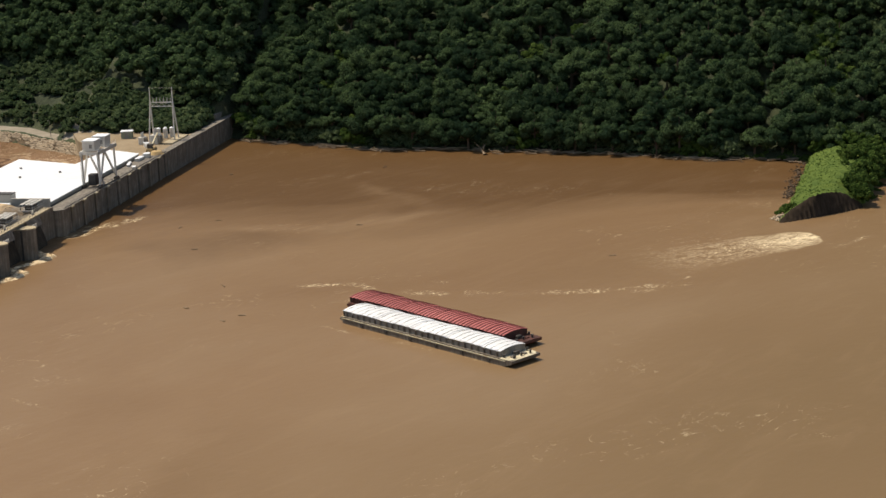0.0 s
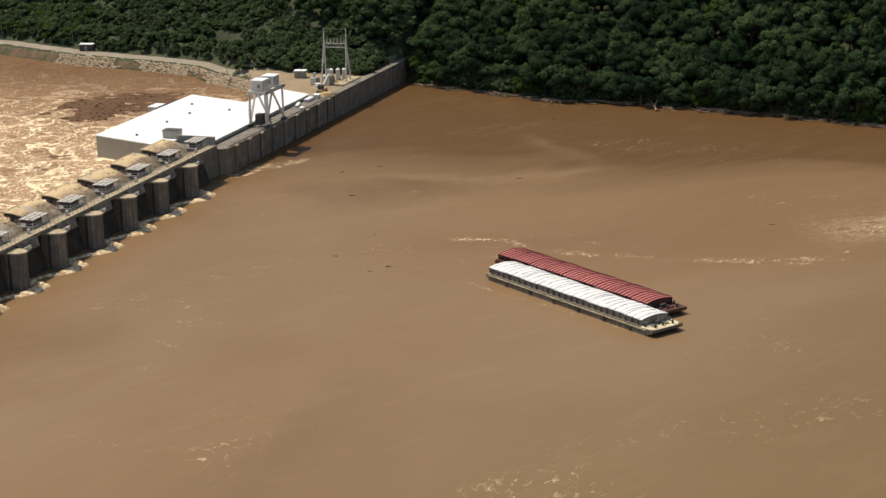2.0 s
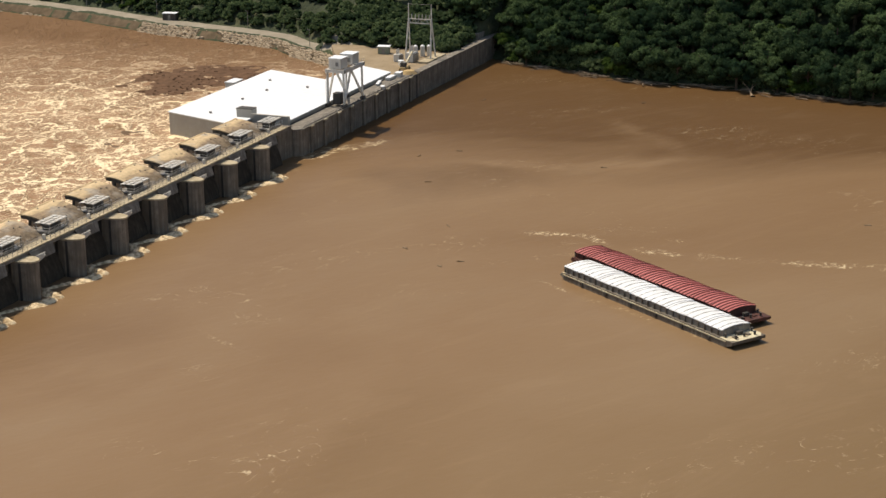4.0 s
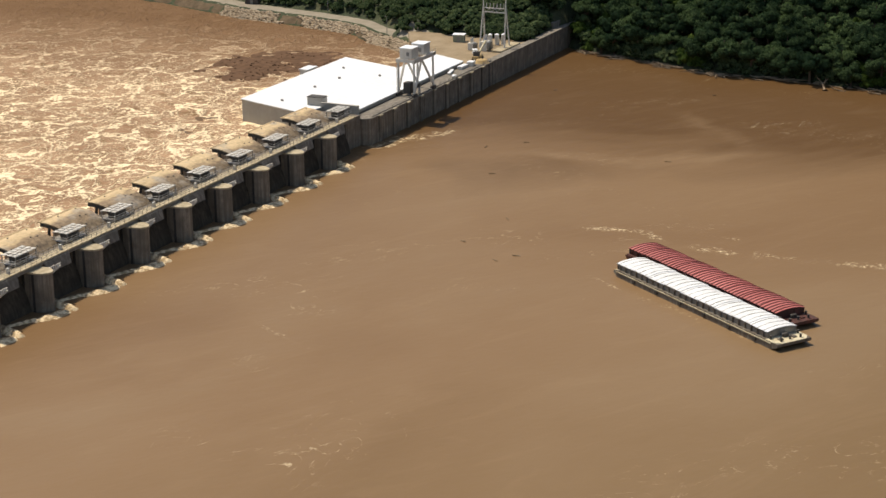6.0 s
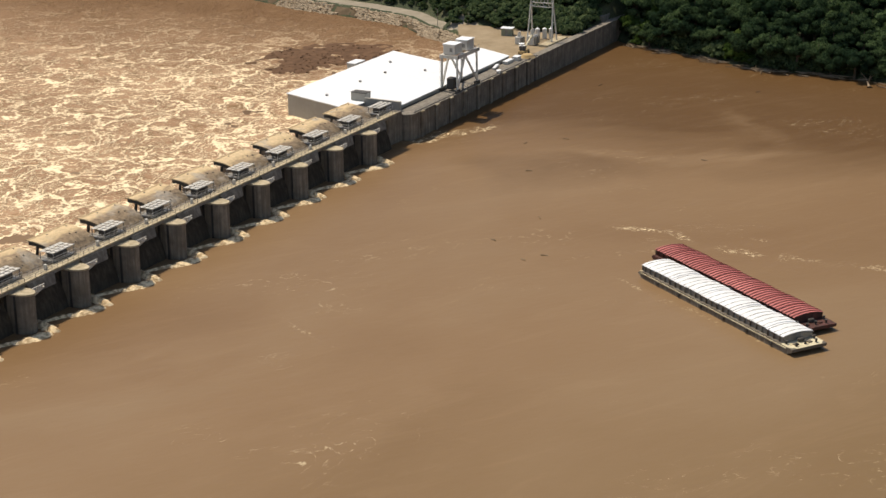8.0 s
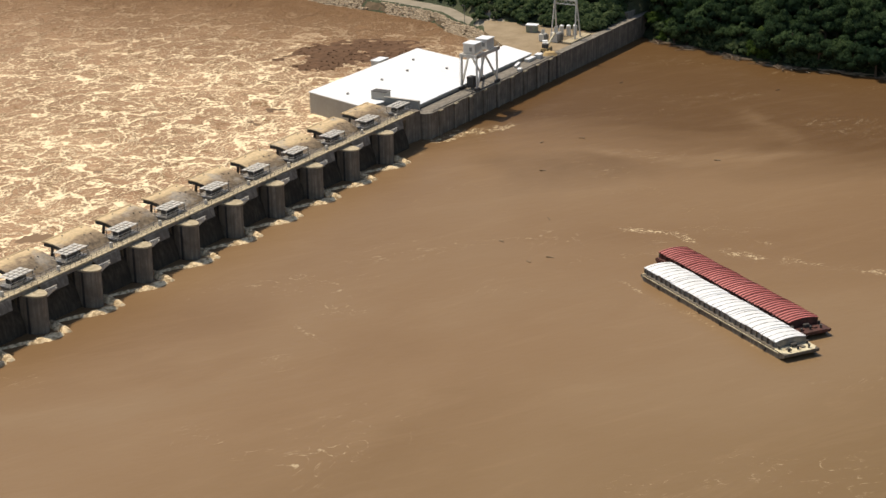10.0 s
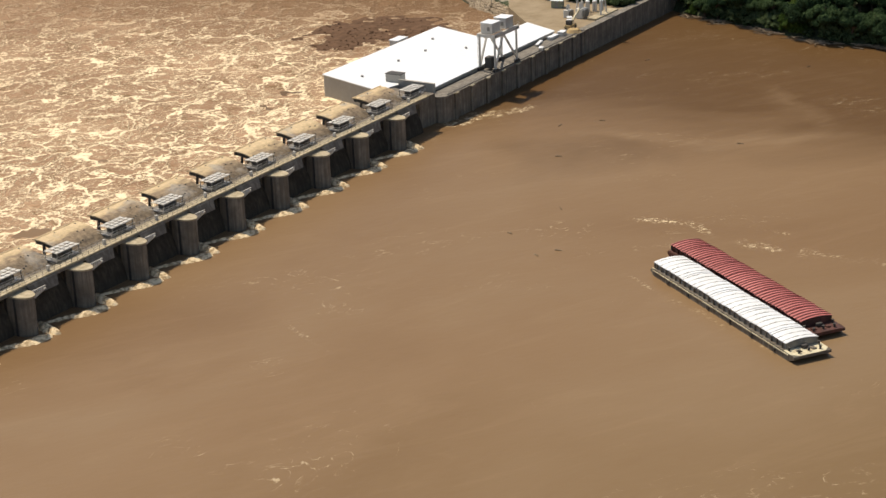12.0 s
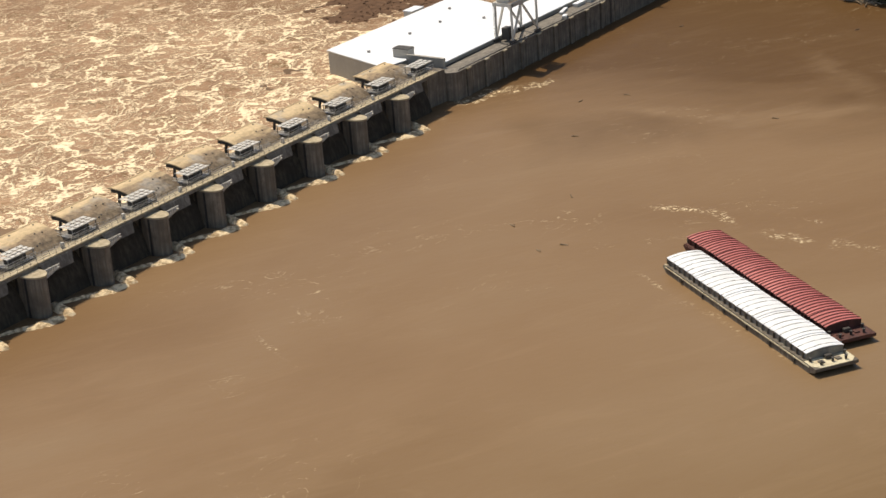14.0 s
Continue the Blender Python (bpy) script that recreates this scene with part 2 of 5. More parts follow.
def river_material():
    """Silt-laden water: broad colour drifts, fine ripples, thin foam threads and trails."""
    m, nt, b = mat("river_brown_silt", 0.38)
    b.inputs["IOR"].default_value = 1.33
    b.inputs["Specular IOR Level"].default_value = 0.22
    g = nt.nodes.new("ShaderNodeNewGeometry")
    sep = nt.nodes.new("ShaderNodeSeparateXYZ")
    nt.links.new(g.outputs["Position"], sep.inputs[0])
    X, Y = sep.outputs["X"], sep.outputs["Y"]
    drift = noise_tex(nt, coords(nt, (0.008, 0.012, 1), (0, 0, 0.6)), 1.0, 5, 0.55, 0.8)
    c = ramp(nt, drift, [(0.3, (0.200, 0.120, 0.060)), (0.5, (0.228, 0.143, 0.076)), (0.72, (0.245, 0.162, 0.092))])
    # slack, darker water in the bay between wall and shore
    slack = math_n(nt, "ADD", math_n(nt, "ADD", X, math_n(nt, "MULTIPLY", Y, 0.25)), math_n(nt, "MULTIPLY", math_n(nt, "SUBTRACT", drift, 0.5), 230.0))
    mr = node(nt, "ShaderNodeMapRange", From_Min=-4.0, From_Max=52.0)
    nt.links.new(slack, mr.inputs[0])
    c = mixc(nt, math_n(nt, "MULTIPLY", mr.outputs[0], 0.95), c, (0.112, 0.060, 0.024))
    # darker, more olive water farther up the river
    up_river = node(nt, "ShaderNodeMapRange", From_Min=-150.0, From_Max=-265.0)
    nt.links.new(math_n(nt, "ADD", Y, math_n(nt, "ADD", math_n(nt, "MULTIPLY", X, 0.5), math_n(nt, "MULTIPLY", math_n(nt, "SUBTRACT", drift, 0.5), 90.0))), up_river.inputs[0])
    c = mixc(nt, math_n(nt, "MULTIPLY", up_river.outputs[0], 0.8), c, (0.176, 0.116, 0.056))
    streak = noise_tex(nt, coords(nt, (0.030, 0.12, 1), (0, 0, 0.5)), 1.0, 6, 0.65, 1.4)
    c = mixc(nt, math_n(nt, "MULTIPLY", ramp(nt, streak, [(0.52, (0, 0, 0)), (0.78, (1, 1, 1))]), 0.16), c, (0.36, 0.25, 0.15))
    c = mixc(nt, math_n(nt, "MULTIPLY", ramp(nt, streak, [(0.25, (1, 1, 1)), (0.45, (0, 0, 0))]), 0.16), c, (0.18, 0.10, 0.045))
    grain = noise_tex(nt, coords(nt), 0.45, 5, 0.72)
    sway = math_n(nt, "MULTIPLY", math_n(nt, "SUBTRACT", noise_tex(nt, coords(nt), 0.035, 5, 0.6), 0.5), 26.0)
    for (ax, ay), (bx, by), half, strength in DRIFTS:
        L = math.hypot(bx - ax, by - ay)
        ux, uy = (bx - ax) / L, (by - ay) / L
        along = math_n(nt, "ADD", math_n(nt, "MULTIPLY", X, ux), math_n(nt, "ADD", math_n(nt, "MULTIPLY", Y, uy), -ax * ux - ay * uy))
        across = math_n(nt, "ADD", math_n(nt, "MULTIPLY", X, -uy), math_n(nt, "ADD", math_n(nt, "MULTIPLY", Y, ux), ax * uy - ay * ux))
        side = math_n(nt, "SUBTRACT", 1.0, math_n(nt, "DIVIDE", math_n(nt, "ABSOLUTE", math_n(nt, "ADD", across, sway)), half), True)
        mid = math_n(nt, "SUBTRACT", 1.0, math_n(nt, "DIVIDE", math_n(nt, "ABSOLUTE", math_n(nt, "SUBTRACT", along, L / 2)), L / 2 + 8), True)
        k = math_n(nt, "MULTIPLY", math_n(nt, "MULTIPLY", side, math_n(nt, "POWER", mid, 0.6)), ramp(nt, streak, [(0.35, (0.25, 0.25, 0.25)), (0.6, (1, 1, 1))]))
        c = mixc(nt, math_n(nt, "MULTIPLY", k, strength), c, (0.36, 0.25, 0.15))
    # sparse curling foam threads
    th = noise_tex(nt, coords(nt, (0.05, 0.09, 1), (0, 0, 0.4)), 1.0, 6, 0.55, 2.2)
    line = math_n(nt, "SUBTRACT", 1.0, math_n(nt, "MULTIPLY", math_n(nt, "ABSOLUTE", math_n(nt, "SUBTRACT", th, 0.5)), 75.0), True)
    where = ramp(nt, noise_tex(nt, coords(nt, (0.022, 0.03, 1), (0, 0, 1.0)), 1.0, 3, 0.6), [(0.55, (0, 0, 0)), (0.68, (1, 1, 1))])
    f = math_n(nt, "MULTIPLY", math_n(nt, "MULTIPLY", line, where), math_n(nt, "MULTIPLY", ramp(nt, grain, [(0.48, (0, 0, 0)), (0.62, (1, 1, 1))]), 0.6))
    ridge = foam_colours(nt, (0.13, 0.15, 0.2), 0.25, 0.9, 0.7, 8.0, 6)
    flecks = noise_tex(nt, coords(nt, (1.0, 1.5, 1), (0, 0, 0.5)), 0.95, 4, 0.7)
    speck = ramp(nt, flecks, [(0.51, (0, 0, 0)), (0.60, (1, 1, 1))])
    web = math_n(nt, "MULTIPLY", math_n(nt, "ADD", math_n(nt, "MULTIPLY", ridge, 1.0), 0.12), speck)
    wob = math_n(nt, "MULTIPLY", math_n(nt, "SUBTRACT", noise_tex(nt, coords(nt), 0.06, 4, 0.6), 0.5), 16.0)
    gap = ramp(nt, noise_tex(nt, coords(nt), 0.11, 3, 0.6), [(0.44, (0.08, 0.08, 0.08)), (0.56, (1, 1, 1))])
    web = math_n(nt, "MULTIPLY", web, gap)
    total = f
    for (ax, ay), (bx, by), half, strength in TRAILS:
        L = math.hypot(bx - ax, by - ay)
        ux, uy = (bx - ax) / L, (by - ay) / L
        along = math_n(nt, "ADD", math_n(nt, "MULTIPLY", X, ux), math_n(nt, "ADD", math_n(nt, "MULTIPLY", Y, uy), -ax * ux - ay * uy))
        across = math_n(nt, "ADD", math_n(nt, "MULTIPLY", X, -uy), math_n(nt, "ADD", math_n(nt, "MULTIPLY", Y, ux), ax * uy - ay * ux))
        across = math_n(nt, "ADD", across, math_n(nt, "MULTIPLY", wob, min(1.0, half / 5 + 0.18)))
        side = math_n(nt, "SUBTRACT", 1.0, math_n(nt, "DIVIDE", math_n(nt, "ABSOLUTE", across), half), True)
        mid = math_n(nt, "SUBTRACT", 1.0, math_n(nt, "DIVIDE", math_n(nt, "ABSOLUTE", math_n(nt, "SUBTRACT", along, L / 2)), L / 2 + 2), True)
        k = math_n(nt, "MULTIPLY", math_n(nt, "POWER", side, 0.7), math_n(nt, "POWER", mid, 0.35))
        total = math_n(nt, "ADD", total, math_n(nt, "MULTIPLY", math_n(nt, "MULTIPLY", k, web), strength * 1.5), True)
    # broad wake torn up behind a snag off the point: threads drawn out along the current
    ux, uy, hx, hy = -0.62, 0.785, 37.0, -208.0
    s_al = math_n(nt, "ADD", math_n(nt, "MULTIPLY", X, ux), math_n(nt, "ADD", math_n(nt, "MULTIPLY", Y, uy), -hx * ux - hy * uy))
    s_ac = math_n(nt, "ADD", math_n(nt, "MULTIPLY", X, uy), math_n(nt, "ADD", math_n(nt, "MULTIPLY", Y, -ux), -hx * uy + hy * ux + 5.5))
    cv = nt.nodes.new("ShaderNodeCombineXYZ")
    nt.links.new(math_n(nt, "MULTIPLY", s_al, 0.085), cv.inputs[0])
    nt.links.new(math_n(nt, "MULTIPLY", s_ac, 0.20), cv.inputs[1])
    tear = noise_tex(nt, cv.outputs[0], 1.15, 6, 0.65, 2.0)
    thread = math_n(nt, "SUBTRACT", 1.0, math_n(nt, "MULTIPLY", math_n(nt, "ABSOLUTE", math_n(nt, "SUBTRACT", tear, 0.5)), 12.0), True)
    wide = math_n(nt, "ADD", math_n(nt, "MULTIPLY", s_al, 0.10), 8.0)
    flank = math_n(nt, "POWER", math_n(nt, "SUBTRACT", 1.0, math_n(nt, "DIVIDE", math_n(nt, "ABSOLUTE", math_n(nt, "ADD", s_ac, math_n(nt, "MULTIPLY", wob, 0.6))), wide), True), 0.45)
    front = math_n(nt, "SUBTRACT", math_n(nt, "ADD", s_al, math_n(nt, "MULTIPLY", wob, 0.7)), math_n(nt, "MULTIPLY", math_n(nt, "MULTIPLY", s_ac, s_ac), 0.07), True)
    tail = node(nt, "ShaderNodeMapRange", From_Min=8.0, From_Max=58.0, To_Min=1.0, To_Max=0.0)
    nt.links.new(s_al, tail.inputs[0])
    boil = node(nt, "ShaderNodeMapRange", From_Min=2.0, From_Max=24.0, To_Min=0.75, To_Max=0.0)
    nt.links.new(s_al, boil.inputs[0])
    wake = math_n(nt, "ADD", math_n(nt, "MULTIPLY", math_n(nt, "MULTIPLY", thread, tail.outputs[0]), math_n(nt, "ADD", math_n(nt, "MULTIPLY", speck, 1.1), 0.4)), math_n(nt, "MULTIPLY", boil.outputs[0], ramp(nt, noise_tex(nt, cv.outputs[0], 2.6, 5, 0.7, 0.8), [(0.40, (0.1, 0.1, 0.1)), (0.58, (1, 1, 1))])), True)
    wake = math_n(nt, "MULTIPLY", math_n(nt, "MULTIPLY", wake, flank), front)
    total = math_n(nt, "ADD", total, wake, True)
    c = mixc(nt, total, c, (0.92, 0.77, 0.52))
    nt.links.new(c, b.inputs["Base Color"])
    h = math_n(nt, "ADD", noise_tex(nt, coords(nt, (0.7, 1.3, 1), (0, 0, 0.5)), 0.35, 5, 0.62), math_n(nt, "MULTIPLY", noise_tex(nt, coords(nt), 0.06, 3), 2.0))
    bump(nt, b, math_n(nt, "ADD", h, math_n(nt, "MULTIPLY", total, 1.2)), 0.16, 0.4)
    return m


def foam_colours(nt, stretch, lo, hi, seed, sharp=10.0, detail=3):
    """Ridged network of foam: 1 on the threads, 0 in the pools between."""
    v = coords(nt, stretch, (0, 0, seed))
    a = noise_tex(nt, v, 1.0, detail, 0.55, 1.8)
    ridge = math_n(nt, "SUBTRACT", 1.0, math_n(nt, "MULTIPLY", math_n(nt, "ABSOLUTE", math_n(nt, "SUBTRACT", a, 0.5)), sharp), True)
    return ramp(nt, ridge, [(lo, (0, 0, 0)), (hi, (1, 1, 1))])


def tailrace_material():
    m, nt, b = mat("tailrace_white_water", 0.9)
    b.inputs["Specular IOR Level"].default_value = 0.1
    g = nt.nodes.new("ShaderNodeNewGeometry")
    sep = nt.nodes.new("ShaderNodeSeparateXYZ")
    nt.links.new(g.outputs["Position"], sep.inputs[0])
    base = ramp(nt, noise_tex(nt, coords(nt, (0.03, 0.03, 1)), 1.0, 4), [(0.3, (0.29, 0.176, 0.108)), (0.7, (0.46, 0.300, 0.190))])
    warp = node(nt, "ShaderNodeTexNoise", Scale=0.05, Detail=4.0, Roughness=0.6)
    nt.links.new(g.outputs["Position"], warp.inputs["Vector"])
    vm = nt.nodes.new("ShaderNodeVectorMath")
    vm.operation = "MULTIPLY_ADD"
    vm.inputs[1].default_value = (34, 34, 0)
    nt.links.new(warp.outputs["Color"], vm.inputs[0])
    fine = node(nt, "ShaderNodeTexNoise", Scale=0.22, Detail=3.0, Roughness=0.6)
    nt.links.new(g.outputs["Position"], fine.inputs["Vector"])
    vf = nt.nodes.new("ShaderNodeVectorMath")
    vf.operation = "MULTIPLY_ADD"
    vf.inputs[1].default_value = (9, 9, 0)
    nt.links.new(fine.outputs["Color"], vf.inputs[0])
    nt.links.new(g.outputs["Position"], vf.inputs[2])
    nt.links.new(vf.outputs[0], vm.inputs[2])

    def web_layer(scale, width, stretch):
        mp = nt.nodes.new("ShaderNodeMapping")
        mp.inputs["Scale"].default_value = stretch
        nt.links.new(vm.outputs[0], mp.inputs[0])
        vo = node(nt, "ShaderNodeTexVoronoi", Scale=scale)
        vo.voronoi_dimensions = "2D"
        vo.feature = "DISTANCE_TO_EDGE"
        nt.links.new(mp.outputs[0], vo.inputs["Vector"])
        return math_n(nt, "SUBTRACT", 1.0, math_n(nt, "DIVIDE", vo.outputs["Distance"], width), True)
    f1 = web_layer(0.055, 0.062, (0.72, 1.3, 1))
    f2 = web_layer(0.13, 0.085, (0.75, 1.3, 1))
    f3 = web_layer(0.36, 0.13, (0.8, 1.25, 1))
    pit = ramp(nt, noise_tex(nt, coords(nt, (0.16, 0.10, 1), (0, 0, 0.3)), 1.0, 4, 0.6, 1.0), [(0.34, (1, 1, 1)), (0.44, (0, 0, 0))])
    crumb = ramp(nt, noise_tex(nt, coords(nt), 0.7, 6, 0.72), [(0.38, (0.40, 0.40, 0.40)), (0.54, (1, 1, 1))])
    # the churn dies out downstream of the sill and towards the bank
    churn = node(nt, "ShaderNodeMapRange", From_Min=230.0, From_Max=30.0, To_Min=0.66, To_Max=1.85)
    nt.links.new(sep.outputs["Y"], churn.inputs[0])
    side = node(nt, "ShaderNodeMapRange", From_Min=160.0, From_Max=45.0, To_Min=0.08, To_Max=1.0)
    nt.links.new(sep.outputs["X"], side.inputs[0])
    k = math_n(nt, "MULTIPLY", churn.outputs[0], side.outputs[0])
    patch = ramp(nt, noise_tex(nt, coords(nt, (0.02, 0.03, 1)), 1.0, 4, 0.6), [(0.35, (0.68, 0.68, 0.68)), (0.6, (1, 1, 1))])
    base = mixc(nt, math_n(nt, "MULTIPLY", pit, 0.7), base, (0.19, 0.115, 0.055))
    base = mixc(nt, side.outputs[0], (0.185, 0.106, 0.055), base)
    web = math_n(nt, "ADD", math_n(nt, "MULTIPLY", f1, 1.0), math_n(nt, "ADD", math_n(nt, "MULTIPLY", f2, 0.8), math_n(nt, "MULTIPLY", f3, 0.55)), True)
    f = math_n(nt, "MULTIPLY", math_n(nt, "MULTIPLY", web, crumb), math_n(nt, "MULTIPLY", k, patch))
    f = ramp(nt, f, [(0.05, (0, 0, 0)), (0.42, (0.30, 0.30, 0.30)), (0.95, (1, 1, 1))])
    nt.links.new(mixc(nt, f, base, (1.0, 0.82, 0.57)), b.inputs["Base Color"])
    bump(nt, b, math_n(nt, "ADD", web, noise_tex(nt, coords(nt), 0.4, 5, 0.65)), 0.8, 0.6)
    return m


RIVER = river_material()
TAILRACE = tailrace_material()
FOAM_BOW = worn("bow_wave_foam", (0.88, 0.71, 0.47), (0.30, 0.195, 0.105), 0.9, scale=0.9, streak=False, spread=(0.40, 0.56), relief=0.2)


# ---------------------------------------------------------------- mesh helpers
def box(bm, x0, x1, y0, y1, z0, z1, bev=0.0):
    v = [bm.verts.new((x, y, z)) for z in (z0, z1) for y in (y0, y1) for x in (x0, x1)]
    fs = [bm.faces.new([v[i] for i in f]) for f in ((0, 2, 3, 1), (4, 5, 7, 6), (0, 1, 5, 4), (2, 6, 7, 3), (0, 4, 6, 2), (1, 3, 7, 5))]
    if bev:
        es = list({e for f in fs for e in f.edges})
        bmesh.ops.bevel(bm, geom=es, offset=bev, segments=1, affect="EDGES")
    return bm


def prism(bm, pts, z0, z1):
    """Upright solid over a plan outline, counter-clockwise."""
    lo = [bm.verts.new((x, y, z0)) for x, y in pts]
    hi = [bm.verts.new((x, y, z1)) for x, y in pts]
    n = len(pts)
    bm.faces.new(hi)
    bm.faces.new(lo[::-1])
    for i in range(n):
        bm.faces.new((lo[i], lo[(i + 1) % n], hi[(i + 1) % n], hi[i]))
    return bm


def tube(bm, a, b, r, n=6, r2=None):
    """Round bar from a to b."""
    a, b = Vector(a), Vector(b)
    q = (b - a).to_track_quat("Z", "Y")
    r2 = r if r2 is None else r2
    ring = [q @ Vector((math.cos(k * 2 * math.pi / n), math.sin(k * 2 * math.pi / n), 0)) for k in range(n)]
    lo = [bm.verts.new(a + d * r) for d in ring]
    hi = [bm.verts.new(b + d * r2) for d in ring]
    for k in range(n):
        bm.faces.new((lo[k], lo[(k + 1) % n], hi[(k + 1) % n], hi[k]))
    bm.faces.new(hi)
    bm.faces.new(lo[::-1])
    return bm


def beam(bm, a, b, w, h):
    """Square bar from a to b."""
    a, b = Vector(a), Vector(b)
    q = (b - a).to_track_quat("Z", "Y")
    cs = [q @ Vector((sx * w / 2, sy * h / 2, 0)) for sx, sy in ((-1, -1), (1, -1), (1, 1), (-1, 1))]
    lo = [bm.verts.new(a + d) for d in cs]
    hi = [bm.verts.new(b + d) for d in cs]
    for k in range(4):
        bm.faces.new((lo[k], lo[(k + 1) % 4], hi[(k + 1) % 4], hi[k]))
    bm.faces.new(hi)
    bm.faces.new(lo[::-1])
    return bm


def part(name, bm, material, parent=None, label="", smooth=False):
    """Links a bmesh as one mesh object under a thing or part."""
    me = bpy.data.meshes.new(name)
    bmesh.ops.recalc_face_normals(bm, faces=bm.faces)
    bm.to_mesh(me)
    bm.free()
    me.materials.append(material)
    if smooth:
        me.polygons.foreach_set("use_smooth", [True] * len(me.polygons))
    ob = new(name, me)
    if parent:
        ob.parent = parent
    if label:
        ob["label"] = label
    return ob


def thing(name, m, label, category, group=""):
    e = new(name)
    e.matrix_basis = m
    return tagged(e, label, category, group)


def B():
    return bmesh.new()


def raw_mesh(name, verts, faces, material, smooth=False):
    me = bpy.data.meshes.new(name)
    me.from_pydata([tuple(v) for v in verts], [], faces)
    me.materials.append(material)
    if smooth:
        me.polygons.foreach_set("use_smooth", [True] * len(me.polygons))
    return me


# ---------------------------------------------------------------- ground and water
POOL = -1.8  # level of the river above the dam


def lerp_table(table, y):
    ys = [r[0] for r in table]
    return float(np.interp(y, ys, [r[1] for r in table]))


SHORE = [(-900, 70), (-420, 99), (-300, 109), (-245, 117), (-205, 137), (-170, 140), (-143, 148), (-90, 157), (-60, 157), (-30, 167), (-6, 175), (4, 181),
         (6, 104), (14, 106), (24, 116), (40, 132), (52, 141), (58, 144), (67, 149), (80, 160), (104, 167), (116, 169), (149, 177), (161, 182), (180, 189), (218, 198), (280, 208), (500, 230), (900, 250)]


def shore(y):
    wob = 1.6 * noise.noise(Vector((0.0, y * 0.07, 3.0))) + 0.8 * noise.noise(Vector((1.0, y * 0.3, 3.0)))
    return lerp_table(SHORE, y) + (wob if not -2 < y < 40 else 0.0)


def ground_height(x, y):
    d = x - shore(y)
    low = POOL if y < 4 else 0.0
    if d < 0:
        return low + max(-6.0, d * 0.6)
    rough = 1.3 * noise.noise(Vector((x * 0.05, y * 0.05, 0.5))) + 0.4 * noise.noise(Vector((x * 0.2, y * 0.2, 0.5)))
    wooded = min(d * 0.9, 2.2) + max(0, d - 3) * 0.52
    if y < 4:
        return low + wooded + rough * min(1, d / 12)
    # downstream side: stone bank, level road, terraces, then the wooded slope
    bank = min(d * 0.62, 3.4)
    if y < 58:
        bank = min(d * 0.62, 3.4 + 2.5 * min(1.0, (58 - y) / 15))
        e = max(0, x - 150)
    else:
        e = max(0, d - 18)
    steps = 4.5 * math.floor(e / 14) + 4.5 * min(1.0, (e % 14) / 5)
    e2 = max(0, e - 42)
    z = bank + min(steps, 13.5) + e2 * 0.5 + (rough * min(1, e / 10))
    if y < 60:
        k = (y - 4) / 56
        z = z * k + (bank + max(0.0, x - 171) * 0.52 + rough * max(0.0, min(1.0, (x - 152) / 12))) * (1 - k)
    return z


def ground():
    xs = np.concatenate([np.arange(30, 90, 6.0), np.arange(90, 300, 3.0), np.arange(300, 520, 10.0), [560, 700, 1000, 1600]])
    ys = np.concatenate([[-1500, -1000, -700, -520, -440], np.arange(-400, -240, 8.0), np.arange(-240, 260, 3.0), np.arange(260, 480, 10.0), [560, 800, 1200]])
    verts = [(x, y, min(ground_height(x, y), 150)) for y in ys for x in xs]
    n = len(xs)
    faces = [(j * n + i, j * n + i + 1, (j + 1) * n + i + 1, (j + 1) * n + i) for j in range(len(ys) - 1) for i in range(n - 1)]
    ob = new("ground", raw_mesh("ground", verts, faces, HILL, True))
    return tagged(ob, "steep wooded hillside of dark undergrowth above the river", "hillside", kind="structure")


ground()


def sheet(name, x0, x1, y0, y1, step, height, material, label, category):
    xs, ys = np.arange(x0, x1 + step * 0.5, step), np.arange(y0, y1 + step * 0.5, step)
    n = len(xs)
    verts = [(x, y, height(x, y)) for y in ys for x in xs]
    faces = [(j * n + i, j * n + i + 1, (j + 1) * n + i + 1, (j + 1) * n + i) for j in range(len(ys) - 1) for i in range(n - 1)]
    return tagged(new(name, raw_mesh(name, verts, faces, material, True)), label, category, kind="structure")


bm = B()
rim = [[bm.verts.new((x, y, z)) for x in (-3000, 3000)] for y, z in ((-3000, POOL), (16, POOL), (16, 0), (3000, 0))]
for lo, hi in zip(rim, rim[1:]):
    bm.faces.new((lo[0], lo[1], hi[1], hi[0]))
tagged(part("water", bm, RIVER), "smooth brown silty river water with thin foam threads", "river", kind="structure")


def churn_height(x, y):
    k = 0.25 + 0.9 * max(0, min(1, (130 - y) / 100)) * max(0.1, min(1, (150 - x) / 90))
    p = Vector((x * 0.09, y * 0.06, 7.0))
    q = Vector((x * 0.28, y * 0.2, 9.0))
    return 0.35 + k * (0.75 * noise.noise(p) + 0.5 * abs(noise.noise(q)) + 0.25 * noise.noise(q * 2.3))


sheet("water_tailrace", -330, 215, 21, 330, 1.6, churn_height, TAILRACE, "churning tan white water below the open gates", "white water")


# ---------------------------------------------------------------- spillway
PITCH = 18.29
PIERS = 13


